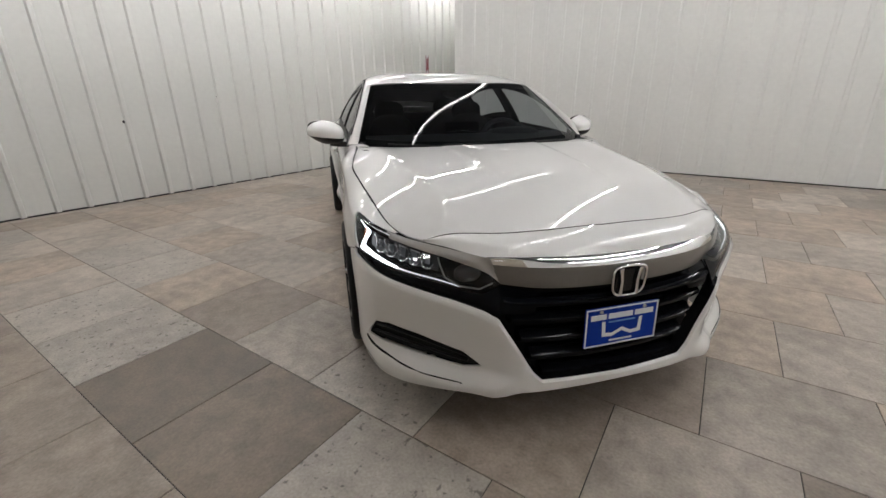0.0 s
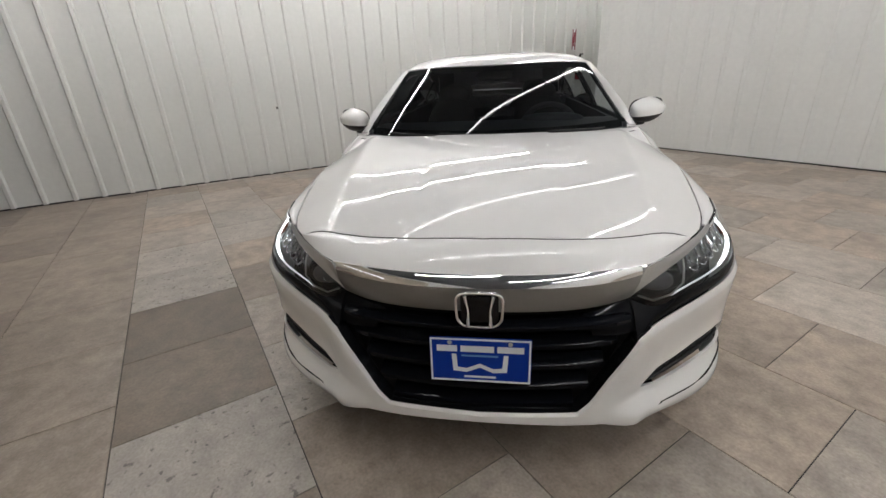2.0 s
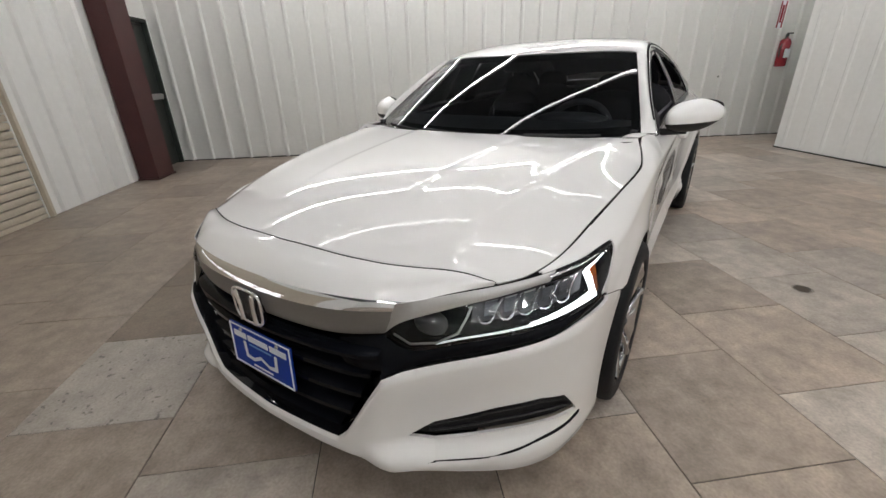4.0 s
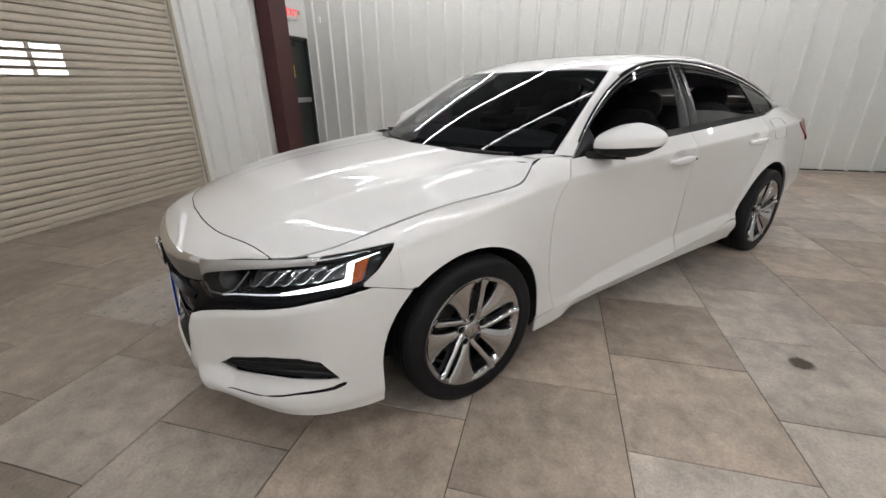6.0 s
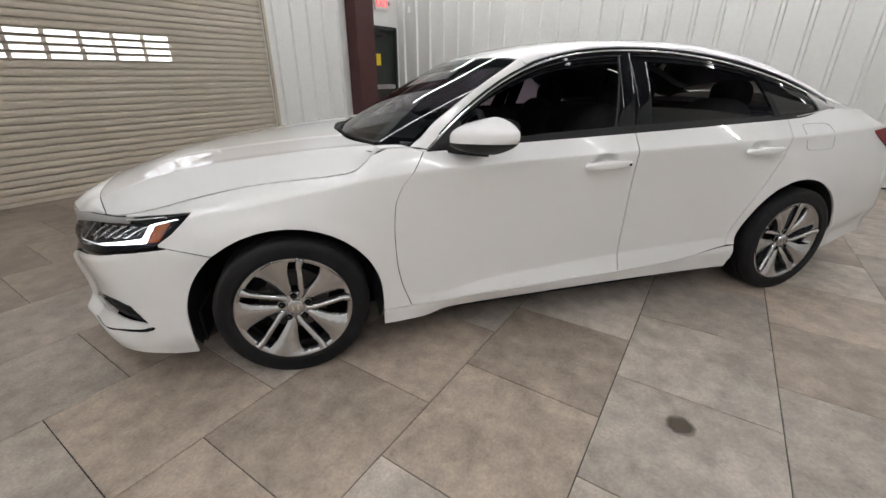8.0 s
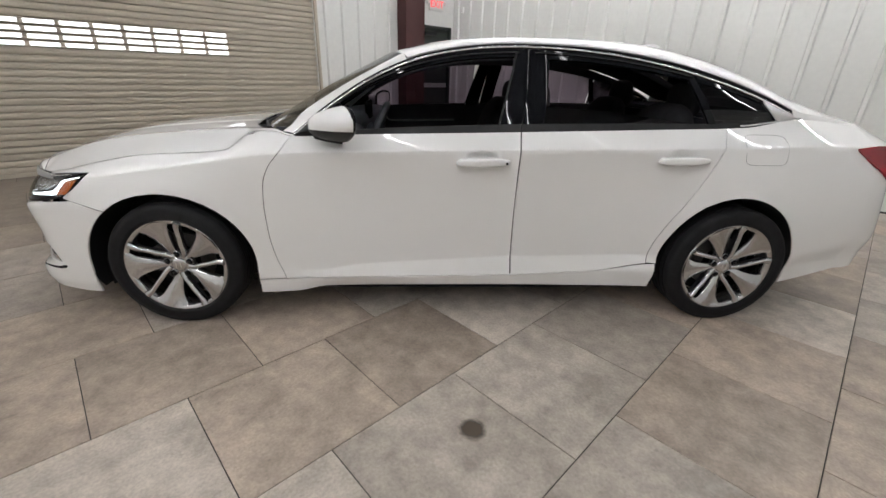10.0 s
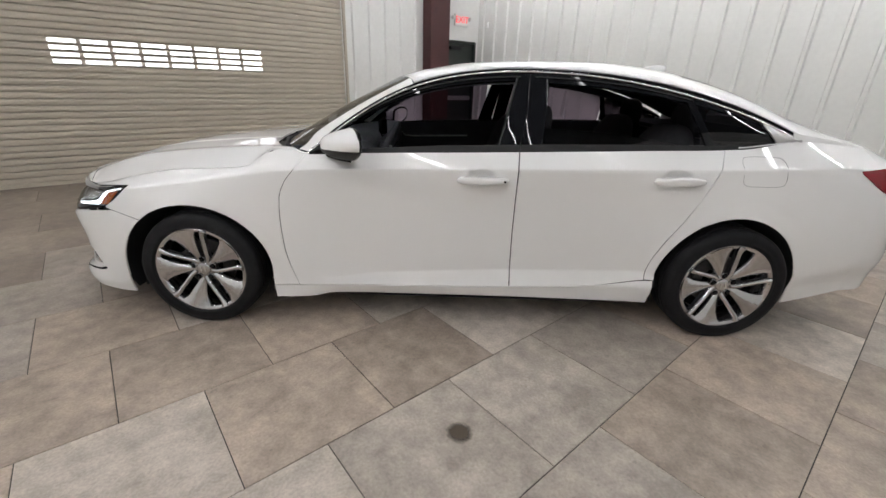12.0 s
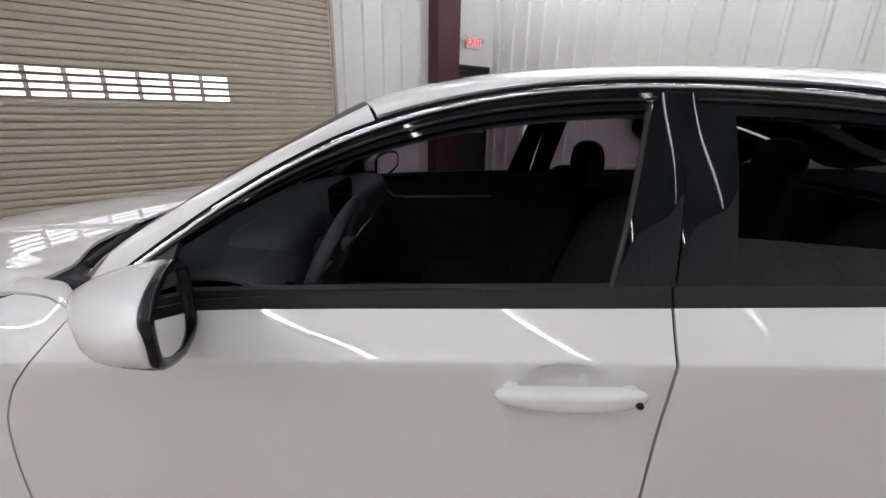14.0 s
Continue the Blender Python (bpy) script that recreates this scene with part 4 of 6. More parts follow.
hood_front = pchip([0, 0.20, 0.35, 0.50, 0.60, 0.659, 0.722], [-2.244, -2.234, -2.212, -2.166, -2.122, -2.092, -2.030])
hood_back = pchip([0, 0.4, 0.65, 0.79], [-1.155, -1.105, -1.005, -0.988])
n_x, n_y = 121, 60
P = np.zeros((n_x, n_y, 3))
for i, q in enumerate(np.linspace(-1, 1, n_x)):
    for j, t in enumerate(np.linspace(0, 1, n_y)):
        f, b = float(hood_front(abs(q) * 0.656)), float(hood_back(abs(q) * 0.78))
        y = f + 0.003 + (b - f - 0.003) * t
        x = q * (float(BELT[0](max(y, -2.1))) - 0.004)
        P[i, j] = x, y, float(hood(x, y))
sheet("bonnet", P, PAINT, car, thick=0.008)
seam = [(x, float(hood_front(abs(x))) + 0.001, float(hood(x, float(hood_front(abs(x))))) - 0.0012) for x in np.linspace(-0.655, 0.655, 61)]
bar("bonnet_seal", seam, 0.0021, GAP, car, sides=6)

# ---- nose, chrome wing, grille ----
mirror_pts = lambda pts: [(-x, y, z) for x, y, z in pts[:0:-1]] + list(pts)
hc = [(x, float(hood_front(x)) - 0.001, float(hood(x, float(hood_front(x)))) - 0.001) for x in np.linspace(0, 0.655, 16)]
ct = [(0, -2.360, 0.708), (0.25, -2.350, 0.7135), (0.40, -2.314, 0.7145), (0.478, -2.270, 0.7075)]
ce = ct + [(0.573, -2.196, 0.722), (0.656, -2.103, 0.7255)]
cm = [(0, -2.390, 0.680), (0.25, -2.374, 0.683), (0.38, -2.335, 0.685), (0.467, -2.287, 0.686)]
cb = [(0, -2.378, 0.599), (0.2, -2.366, 0.600), (0.34, -2.340, 0.607), (0.436, -2.293, 0.613)]
full_curve = lambda pts: curve3(*mirror_pts(pts))
sheet("nose_panel", loft([full_curve(hc), full_curve(ce)], 81, 12, (0, -0.006, 0.009)), PAINT, car, thick=0.006)
sheet("chrome_wing", loft([full_curve(ct), full_curve(cm)], 61, 9, (0, -0.002, 0.003)), CHROME, car, "bright chrome bar across the nose", thick=0.006)
sheet("grille_band", loft([full_curve(cm), full_curve(cb)], 61, 9, (0, -0.004, -0.004)), SATIN_GREY, car, "satin grey band below the chrome bar", thick=0.006)

# plan line of the front bumper from the middle to the wheel arch
plan = curve3((0, -2.420, 0), (0.2, -2.408, 0), (0.32, -2.393, 0), (0.425, -2.362, 0), (0.505, -2.302, 0), (0.62, -2.226, 0), (0.74, -2.140, 0), (0.838, -2.043, 0), (0.885, -1.93, 0), (0.899, -1.82, 0), (0.904, -1.74, 0), (0.906, -1.64, 0))
tt = np.linspace(0, 1, 400)
pp = plan(tt)
t_of_x = lambda x: np.interp(x, pp[:, 0], tt)
t_of_y = lambda y: np.interp(y, pp[:, 1], tt)
tk = t_of_x(np.array([0, 0.30, 0.335, 0.455, 0.49, 0.60, 0.75, 0.85, 0.894]))
skin_top = lambda t: np.interp(t, np.concatenate([tk, [t_of_y(-1.69)]]), [0.254, 0.256, 0.292, 0.512, 0.530, 0.560, 0.594, 0.620, 0.646, 0.598])
skin_low = lambda t: np.interp(t, [0, t_of_x(0.417), t_of_x(0.62), t_of_x(0.80), t_of_x(0.89), 1], [0.222, 0.205, 0.186, 0.176, 0.162, 0.160])
fog_t = t_of_x(np.array([0.500, 0.56, 0.70, 0.80, 0.846, 0.870]))
fog_top = lambda t: np.interp(t, fog_t, [0.300, 0.347, 0.390, 0.408, 0.396, 0.326])
fog_low = lambda t: np.interp(t, fog_t, [0.298, 0.282, 0.304, 0.318, 0.320, 0.316])


def bumper(t, z):
    """Point of the bumper skin: plan line, drawn in towards the top and the foot."""
    p = plan(t)
    d = plan(np.minimum(t + 0.002, 1)) - plan(np.maximum(t - 0.002, 0))
    nrm = np.stack([d[..., 1], -d[..., 0], 0 * t], -1) / np.linalg.norm(d, axis=-1)[..., None]
    away = smooth01((t - t_of_x(0.37)) / (t_of_x(0.47) - t_of_x(0.37))) * (1 - smooth01((t - t_of_x(0.72)) / (t_of_x(0.885) - t_of_x(0.72))))
    lo, hi, top = fog_low(t), fog_top(t), skin_top(t)
    off = away * (0.022 * smooth01((z - hi - 0.015) / np.maximum(top - hi - 0.03, 0.02)) + 0.040 * smooth01((lo - z - 0.008) / 0.055))
    off = off - 0.016 * smooth01((0.225 - z) / 0.06) - 0.010 * smooth01((z - top + 0.010) / 0.010)
    q = p + nrm * off[..., None]
    q[..., 2] = z
    return q


ARCHF_Y = lambda z: ARCH_F[0] - ARCH_F[2] * np.sqrt(np.maximum(1 - ((np.maximum(z, ARCH_F[1]) - ARCH_F[1]) / ARCH_F[3]) ** 2, 0))
t_end = float(t_of_y(ARCH_F[0] - ARCH_F[2]))
ts = np.unique(np.concatenate([np.linspace(0, t_end, 70), fog_t, tk[tk < t_end]]))
ROWS_LOW, ROWS_UP = 10, 16
G = np.zeros((len(ts), ROWS_LOW + ROWS_UP, 3))
keep = np.ones((len(ts) - 1, ROWS_LOW + ROWS_UP - 1), bool)
for i, t in enumerate(ts):
    fl, fh = float(fog_low(t)), float(fog_top(t))
    if t < fog_t[0] or t > fog_t[-1]:
        m = min(float(skin_top(t)) - 0.01, 0.298 if t < fog_t[0] else 0.322)
        m = float(np.interp(m, [skin_low(t) + 0.01, 1], [skin_low(t) + 0.01, 1]))
        fl, fh = m, m + 0.0005
    z = np.concatenate([np.linspace(float(skin_low(t)), fl, ROWS_LOW), np.linspace(fh, float(skin_top(t)), ROWS_UP)])
    tw = np.full(z.shape, t)
    b = smooth01((t - (t_end - 0.16)) / 0.16)
    tw = tw + b * (t_of_y(ARCHF_Y(z)) - t_end)
    G[i] = bumper(tw, z)
for i in range(len(ts) - 1):
    if fog_t[0] <= ts[i] and ts[i + 1] <= fog_t[-1] + 1e-9:
        keep[i, ROWS_LOW - 1] = False
half = G
whole = np.concatenate([half[::-1] * np.array([-1, 1, 1]), half[1:]], 0)
wkeep = np.concatenate([keep[::-1], keep], 0)
sheet("front_bumper", whole, PAINT, car, thick=0.010, keep=wkeep, out=(0, -1.6, 0.4))

# inner return of the bumper round the grille mouth
tg = np.unique(np.concatenate([np.linspace(0, float(t_of_x(0.49)), 40), tk[:5]]))
edge = np.stack([bumper(np.array([t]), np.array([float(skin_top(t))]))[0] for t in tg])
back = edge + np.array([0, 0.045, 0]) + np.stack([-np.sign(edge[:, 0]) * 0.006, 0 * tg, 0.010 + 0 * tg], -1)
ret = np.stack([edge, (edge + back) / 2, back], 1)
ret = np.concatenate([ret[::-1] * np.array([-1, 1, 1]), ret[1:]], 0)
sheet("grille_surround", ret, BLACK_GLOSS, car, thick=0.003, out=(0, -2.4, 0.1))

mouth = pchip([0.23, 0.262, 0.52, 0.56, 0.66], [0.29, 0.318, 0.452, 0.468, 0.440])
# dark backing behind the grille
zz = np.linspace(0.232, 0.655, 14)
B = np.zeros((41, 14, 3))
for j, z in enumerate(zz):
    xs = np.linspace(-1, 1, 41) * (float(mouth(z)) + 0.02)
    B[:, j] = np.stack([xs, np.interp(np.abs(xs), pp[:, 0], pp[:, 1]) + 0.10, 0 * xs + z], -1)
grille = sheet("grille", B, GAP, car, "black grille mouth with horizontal bars", thick=0.004, out=(0, -1.5, 0.45))


def grille_bar(z, h, depth, proud, mat, name="grille_bar", slope=0.0):
    xl = float(mouth(z - 0.02)) - 0.020
    xs = np.linspace(-xl, xl, 41)
    y = np.interp(np.abs(xs), pp[:, 0], pp[:, 1]) + 0.055 - proud
    sec = [(0.0, -h * 0.5), (-depth * 0.5, -h * 0.2), (-depth * 0.5, h * 0.1), (0.0, h * 0.5), (depth * 0.6, h * 0.5), (depth * 0.6, -h * 0.5)]
    P = np.stack([np.stack([xs, y + a, z + b + slope * np.abs(xs) ** 2], -1) for a, b in sec + sec[:1]], 1)
    return sheet(name, P, mat, grille, thick=0, out=(0, -2.36, z))


for z, h, d, pr in ((0.548, 0.034, 0.05, 0.004), (0.478, 0.046, 0.05, -0.008), (0.405, 0.046, 0.05, -0.008), (0.332, 0.046, 0.05, -0.006), (0.270, 0.030, 0.045, 0.0)):
    grille_bar(z, h, d, pr, GRILLE_BLACK, slope=0.06)
# gloss black shoulders of the grille towards the lamps
for s in (1, -1):
    a = curve3((0.30, -2.328, 0.575), (0.37, -2.312, 0.590), (0.436, -2.286, 0.605))
    b = curve3((0.33, -2.350, 0.515), (0.40, -2.343, 0.515), (0.462, -2.322, 0.520))
    P = loft([a, b], 14, 6, (0, -0.01, 0)) * np.array([s, 1, 1])
    sheet("grille_shoulder", P, NOSE_BLACK, grille, thick=0.006, out=(0, -1.8, 0.55))

part("radiator_support", box_bm(-0.55, 0.55, -2.17, -2.15, 0.22, 0.62), BLACK_MATT, car)
# emblem: bright frame with two uprights
emblem = part("emblem", box_bm(-0.055, 0.055, -2.398, -2.380, 0.572, 0.662, 0.004), BLACK_GLOSS, car, "chrome emblem on black ground")
a = np.linspace(0, 2 * math.pi, 41)
sup = lambda c: np.sign(c) * np.abs(c) ** 0.5
zc_ = 0.617
ring = np.stack([sup(np.cos(a)) * (0.066 - 0.006 * -np.sin(a)), -2.401 + 0 * a, zc_ + 0.055 * sup(np.sin(a))], -1)
bar("emblem_ring", ring, 0.0048, CHROME, emblem)
for s in (1, -1):
    bar("emblem_upright", [(s * 0.040, -2.401, 0.665), (s * 0.031, -2.401, 0.617), (s * 0.033, -2.401, 0.568)], [0.014, 0.011, 0.013], CHROME, emblem, flat=0.5)

# dealer plate
plate = part("front_plate", box_bm(-0.152, 0.152, -0.004, 0.004, -0.076, 0.076, 0.003), PLATE_BLUE, car, "blue dealer plate with white border and lettering bars")
plate.matrix_basis = pose(0.0, -2.394, 0.441, -3, 0, 0)
for b in ((-0.15, 0.15, 0.069, 0.074), (-0.15, 0.15, -0.074, -0.069), (-0.150, -0.145, -0.069, 0.069), (0.145, 0.150, -0.069, 0.069)):
    part("plate_border", box_bm(b[0], b[1], -0.0062, -0.004, b[2], b[3]), PLATE_WHITE, plate)
x = -0.130
for wd in (0.062, 0.010, 0.100, 0.010, 0.078):
    if wd > 0.02:
        part("lettering_bar", box_bm(x, x + wd, -0.0062, -0.004, 0.030, 0.050), PLATE_WHITE, plate)
    x += wd
part("lettering_bar", box_bm(-0.055, 0.055, -0.0062, -0.004, 0.014, 0.019), material("plate_pale_blue", (0.10, 0.25, 0.55), 0.4), plate)
part("lettering_bar", box_bm(-0.048, 0.048, -0.0062, -0.004, -0.060, -0.054), PLATE_WHITE, plate)
wv = [(-0.078, 0.022), (-0.074, -0.030), (-0.040, -0.034), (0.0, -0.016), (0.040, -0.034), (0.074, -0.030), (0.078, 0.022)]
V, F = [], []
for i, (px, pz) in enumerate(wv):
    V += [(px - 0.007 * (1 if i in (0, 1) else -1 if i in (5, 6) else 0), -0.0062, pz - (0.007 if 0 < i < 6 else 0)),
          (px + 0.007 * (1 if i in (0, 1) else -1 if i in (5, 6) else 0), -0.0062, pz + (0.007 if 0 < i < 6 else 0))]
F = [(2 * i, 2 * i + 2, 2 * i + 3, 2 * i + 1) for i in range(len(wv) - 1)]
link("plate_mark", mesh_from("plate_mark", V, F, PLATE_WHITE, False), plate, "white open bracket mark")
for s in (1, -1):
    V, F = lathe([(0, 0), (0, 0.007), (0.004, 0.006), (0.005, 0)], 12)
    link("plate_screw", mesh_from("plate_screw", [(s * 0.09 + y, -0.0045 - x_, 0.060 + z) for x_, y, z in V], F, SATIN), plate)

# lower air slots with bars, and the dark groove round each
for s in (1, -1):
    k = np.array([s, 1, 1])
    tf = np.linspace(float(fog_t[0]), float(fog_t[-1]), 20)
    P = np.stack([bumper(np.full(5, t), np.linspace(float(fog_low(t)) - 0.006, float(fog_top(t)) + 0.006, 5)) for t in tf], 0)
    P = P * np.array([0.985, 1, 1]) + np.array([0, 0.024, 0])
    slot = sheet("air_slot", P * k, BLACK_MATT, car, "black lower air slot", thick=0.004, out=(0, -1.6, 0.4))
    for f in (0.3, 0.68):
        line = np.stack([bumper(np.array([t]), np.array([float(fog_low(t)) * (1 - f) + float(fog_top(t)) * f]))[0] for t in tf[2:-1]])
        bar("slot_bar", (line * np.array([0.99, 1, 1]) + np.array([0, 0.016, 0])) * k, 0.006, BLACK_MATT, slot, flat=0.6)
    g = np.linspace(0, 1, 40)
    gt = np.interp(g, [0, 0.10, 0.25, 1], [t_of_x(0.878), t_of_x(0.860), t_of_x(0.80), t_of_x(0.42)])
    gz = np.interp(g, [0, 0.10, 0.25, 0.45, 1], [0.300, 0.285, 0.274, 0.248, 0.212])
    line = np.stack([bumper(np.array([a_]), np.array([b_]))[0] for a_, b_ in zip(gt, gz)])
    bar("lip_groove", (line + np.array([-0.003, 0.004, 0])) * k, np.interp(g, [0, 0.03, 0.12, 0.3, 1], [0.003, 0.0085, 0.007, 0.0045, 0.0036]), GAP, car, flat=1.2)

# ---- headlamps ----
LENS_TOP = [(0.433, -2.291, 0.612), (0.476, -2.288, 0.652), (0.541, -2.240, 0.676), (0.616, -2.168, 0.691), (0.687, -2.084, 0.699), (0.748, -1.999, 0.707), (0.799, -1.925, 0.714), (0.834, -1.862, 0.731), (LAMP_TOP[-1][0], -1.744, 0.757)]
LENS_LOW = [(0.440, -2.296, 0.606), (0.500, -2.292, 0.586), (0.600, -2.243, 0.602), (0.755, -2.125, 0.628), (0.852, -1.985, 0.650), (0.891, -1.866, 0.656)]
tl = np.interp(np.linspace(0, 1, 12), [0, 1], [float(t_of_x(0.452)), float(t_of_y(-1.895))])
LAMP_LOW = [tuple(bumper(np.array([t]), np.array([float(skin_top(t)) + 0.001]))[0] + np.array([-0.004, 0.006, 0])) for t in tl]
for s in (1, -1):
    k = np.array([s, 1, 1])
    t_, b_, m_, e_ = curve3(*LENS_TOP), curve3(*LAMP_LOW), curve3(*LENS_LOW), curve3(*LAMP_TOP)
    lamp = thing("headlamp", "", "", "")
    lamp.parent = car
    lamp["label"] = "clear headlamp with lit white running light and amber corner"
    back = np.array([-0.045, 0.050, 0.0])
    sheet("housing", (loft([b_, m_, t_, e_], 40, 18) * np.array([0.99, 1, 1]) + back) * k, GAP, lamp, thick=0.004)
    sheet("lower_strip", loft([b_, m_], 40, 6, (0.002, -0.004, 0)) * k, NOSE_BLACK, lamp, "gloss black strip under the lens", thick=0.006)
    sheet("lens", loft([m_, t_], 40, 12, (0.007, -0.009, 0.002)) * k, GLASS_LENS, lamp, "clear lens", thick=0)
    # u runs from the inner tip (0) to the outer end (1), v from the lower edge (0) to the upper (1)
    inner = loft([m_, t_], 401, 41) + np.array([-0.006, 0.007, 0])
    at = lambda u, v: inner[int(round(u * 400)), int(round(v * 40))]

    def strip(name, us, v0, v1, mat, label="", shift=(0, 0, 0), thick=0.003, n=6):
        P = np.stack([np.stack([at(u, a_ + (b2 - a_) * w) for w in np.linspace(0, 1, n)]) for u, a_, b2 in zip(us, v0, v1)], 0)
        sheet(name, (P + np.array(shift)) * k, mat, lamp, label, thick=thick)

    us = np.linspace(0.22, 0.58, 16)
    strip("light_guide", us, 0 * us + 0.05, 0 * us + 0.11, LED_DIM, "faintly lit light guide")
    us = np.linspace(0.58, 0.90, 14)
    strip("running_light", us, 0 * us + 0.05, np.interp(us, [0.58, 0.75, 0.90], [0.12, 0.20, 0.28]), LED, "lit white running light")
    vs = np.linspace(0.08, 0.88, 10)
    lean = np.interp(vs, [0.08, 0.88], [0.885, 0.800])
    P = np.stack([np.stack([at(u + w, v) for u, v in zip(lean, vs)]) for w in (0.002, 0.012, 0.024, 0.034)], 0) + np.array([0.003, -0.002, 0])
    sheet("running_light", P * k, LED, lamp, "lit white running light", thick=0.003)
    us = np.linspace(0.82, 0.95, 8)
    strip("running_light", us, np.interp(us, [0.82, 0.95], [0.82, 0.88]), 0 * us + 0.91, LED, "lit white running light")
    # grey reflector bed with five bright hooked cells, and the dim bowl beside them
    us = np.linspace(0.36, 0.84, 20)
    strip("reflector_bed", us, 0 * us + 0.22, np.interp(us, [0.36, 0.5, 0.84], [0.9, 0.95, 0.90]), ALLOY_DARK, "dark grey reflector bed", (-0.022, 0.026, 0))
    for i in range(5):
        u0 = 0.40 + 0.078 * i
        us = np.linspace(u0, u0 + 0.05, 5)
        strip("reflector_cell", us, 0 * us + 0.42, 0 * us + 0.80, CHROME, "chrome reflector cell", (-0.012, 0.016, 0.0))
        hook = [at(u0 + 0.055, 0.85) + np.array([0, 0.012, 0]), at(u0 + 0.035, 0.60), at(u0 + 0.010, 0.36), at(u0 - 0.02, 0.42), at(u0 - 0.035, 0.56) + np.array([0, 0.008, 0])]
        bar("cell_rim", curve3(*hook)(np.linspace(0, 1, 12)) * k, 0.0032, CHROME, lamp)
    V, F = blob(at(0.20, 0.5) + np.array([-0.020, 0.028, 0]), (0.048, 0.03, 0.030), 2.4, 18, 10)
    link("high_beam", mesh_from("high_beam", [np.array(v) * k for v in V], F, ALLOY_DARK), lamp, "dim high-beam bowl")
    bar("bowl_rim", np.stack([at(0.05, 0.5), at(0.12, 0.14), at(0.22, 0.10), at(0.30, 0.22), at(0.33, 0.60), at(0.345, 0.88)]) * k, 0.003, SATIN, lamp)
    # satin strip over the lens, then a black tip with a bright streak
    over = loft([t_, e_], 41, 6, (0.001, -0.003, 0.001)) + np.array([0.0, -0.002, 0.0])
    sheet("brow", over[:27] * k, SATIN, lamp, "satin strip over the lens", thick=0.004)
    sheet("lamp_tip", over[26:] * k, BLACK_GLOSS, lamp, "gloss black pointed end of the lamp", thick=0.004)
    bar("tip_streak", np.concatenate([over[25:36, 3], over[36:37, 1]]) * k + np.array([s * 0.002, -0.002, 0.001]), np.linspace(0.0045, 0.0015, 12), CHROME, lamp)
    vs = np.linspace(0.06, 0.76, 8)
    P = []
    for w in np.linspace(0, 1, 5):
        row = []
        for v in vs:
            u = (np.interp(v, [0.06, 0.76], [0.925, 0.860]) * (1 - w) + np.interp(v, [0.06, 0.76], [0.985, 0.930]) * w)
            row.append(at(u, v) - np.array([0.004 + 0.012 * w, 0, 0]))
        P.append(row)
    sheet("side_marker", np.array(P) * k, AMBER, lamp, "amber side reflector", thick=0.003)

# fender-to-bumper joint runs down from the lamp to the arch
yj = np.linspace(-1.862, -1.684, 20)
for s in (1, -1):
    bar("bumper_joint", np.stack([s * (flank(yj, cut_low(yj)) + 0.0004), yj, cut_low(yj)], -1), 0.0012, GAP, car, sides=6)
# dark lining closes the gaps behind the panels
yy = np.linspace(-1.0, 1.02, 110)
L = np.stack([np.stack([flank(np.full(36, y), np.linspace(0.2, float(BELT[1](y)) - 0.03, 36)) - 0.026, np.full(36, y), np.linspace(0.2, float(BELT[1](y)) - 0.03, 36)], -1) for y in yy], 0)
for s, Q in both(L):
    sheet("inner_panel", Q, GAP, car, thick=0)
for s in (1, -1):
    for arch in (ARCH_F, ARCH_R):
        a = np.linspace(-0.35, math.pi + 0.35, 30)
        Q = []
        for w in a:
            y, z = arch[0] + (arch[2] + 0.004) * math.cos(w), arch[1] + (arch[3] + 0.004) * math.sin(w)
            xo = min(0.905, float(flank(max(y, -1.75), z)) - 0.010)
            Q.append([(s * x, y, z) for x in (0.60, 0.75, xo)])
        Q = np.array(Q)
        sheet("wheel_liner", Q, BLACK_MATT, car, thick=0, out=(s * 0.7, arch[0], 5))
        part("wheel_well", box_bm(s * 0.60 - 0.005, s * 0.60 + 0.005, arch[0] - 0.42, arch[0] + 0.42, 0.14, 0.74), GAP, car)
part("underbody", box_bm(-0.62, 0.62, -1.95, 2.0, 0.135, 0.20), GAP, car)
# added black flaps stand in for the dark shade ahead of the front tyres
for s in (1, -1):
    part("arch_shade_flap", box_bm(min(s * 0.62, s * 0.82), max(s * 0.62, s * 0.82), -1.812, -1.802, 0.168, 0.32, 0.004), BLACK_MATT, car)
part("front_undertray", box_bm(-0.60, 0.60, -2.25, -1.95, 0.175, 0.20), GAP, car)
for s in (1, -1):
    part("underbody", box_bm(min(s * 0.62, s * 0.815), max(s * 0.62, s * 0.815), -0.98, 0.98, 0.150, 0.205), GAP, car)
# joint under the bonnet, closes the engine bay
B = np.zeros((41, 20, 3))
for i, q in enumerate(np.linspace(-1, 1, 41)):
    for j, y in enumerate(np.linspace(float(hood_front(abs(q) * 0.656)) + 0.012, -1.02, 20)):
        x = q * (float(BELT[0](max(y, -2.1))) - 0.004 + 0.014 * float(smooth01((y + 1.98) / 0.1)))
        B[i, j] = x, y, float(hood(x, y)) - 0.025
sheet("bay_lining", B, GAP, car, thick=0)

# painted corner between the bonnet, the fender and the foot of the windscreen pillar
for s in (1, -1):
    Q = []
    for y in np.linspace(-0.998, -0.800, 14):
        xo, zo = float(BELT[0](y)), float(BELT[1](y)) + 0.001
        xi = float(np.interp(y, [-0.998, -0.880, -0.800], [0.722, 0.748, 0.808]))
        Q.append([(s * (xo + (xi - xo) * w), y - 0.02 * w, zo + 0.004 * w + 0.003 * math.sin(math.pi * w)) for w in np.linspace(0, 1, 6)])
    sheet("scuttle_corner", np.array(Q), PAINT, car, thick=0.005)

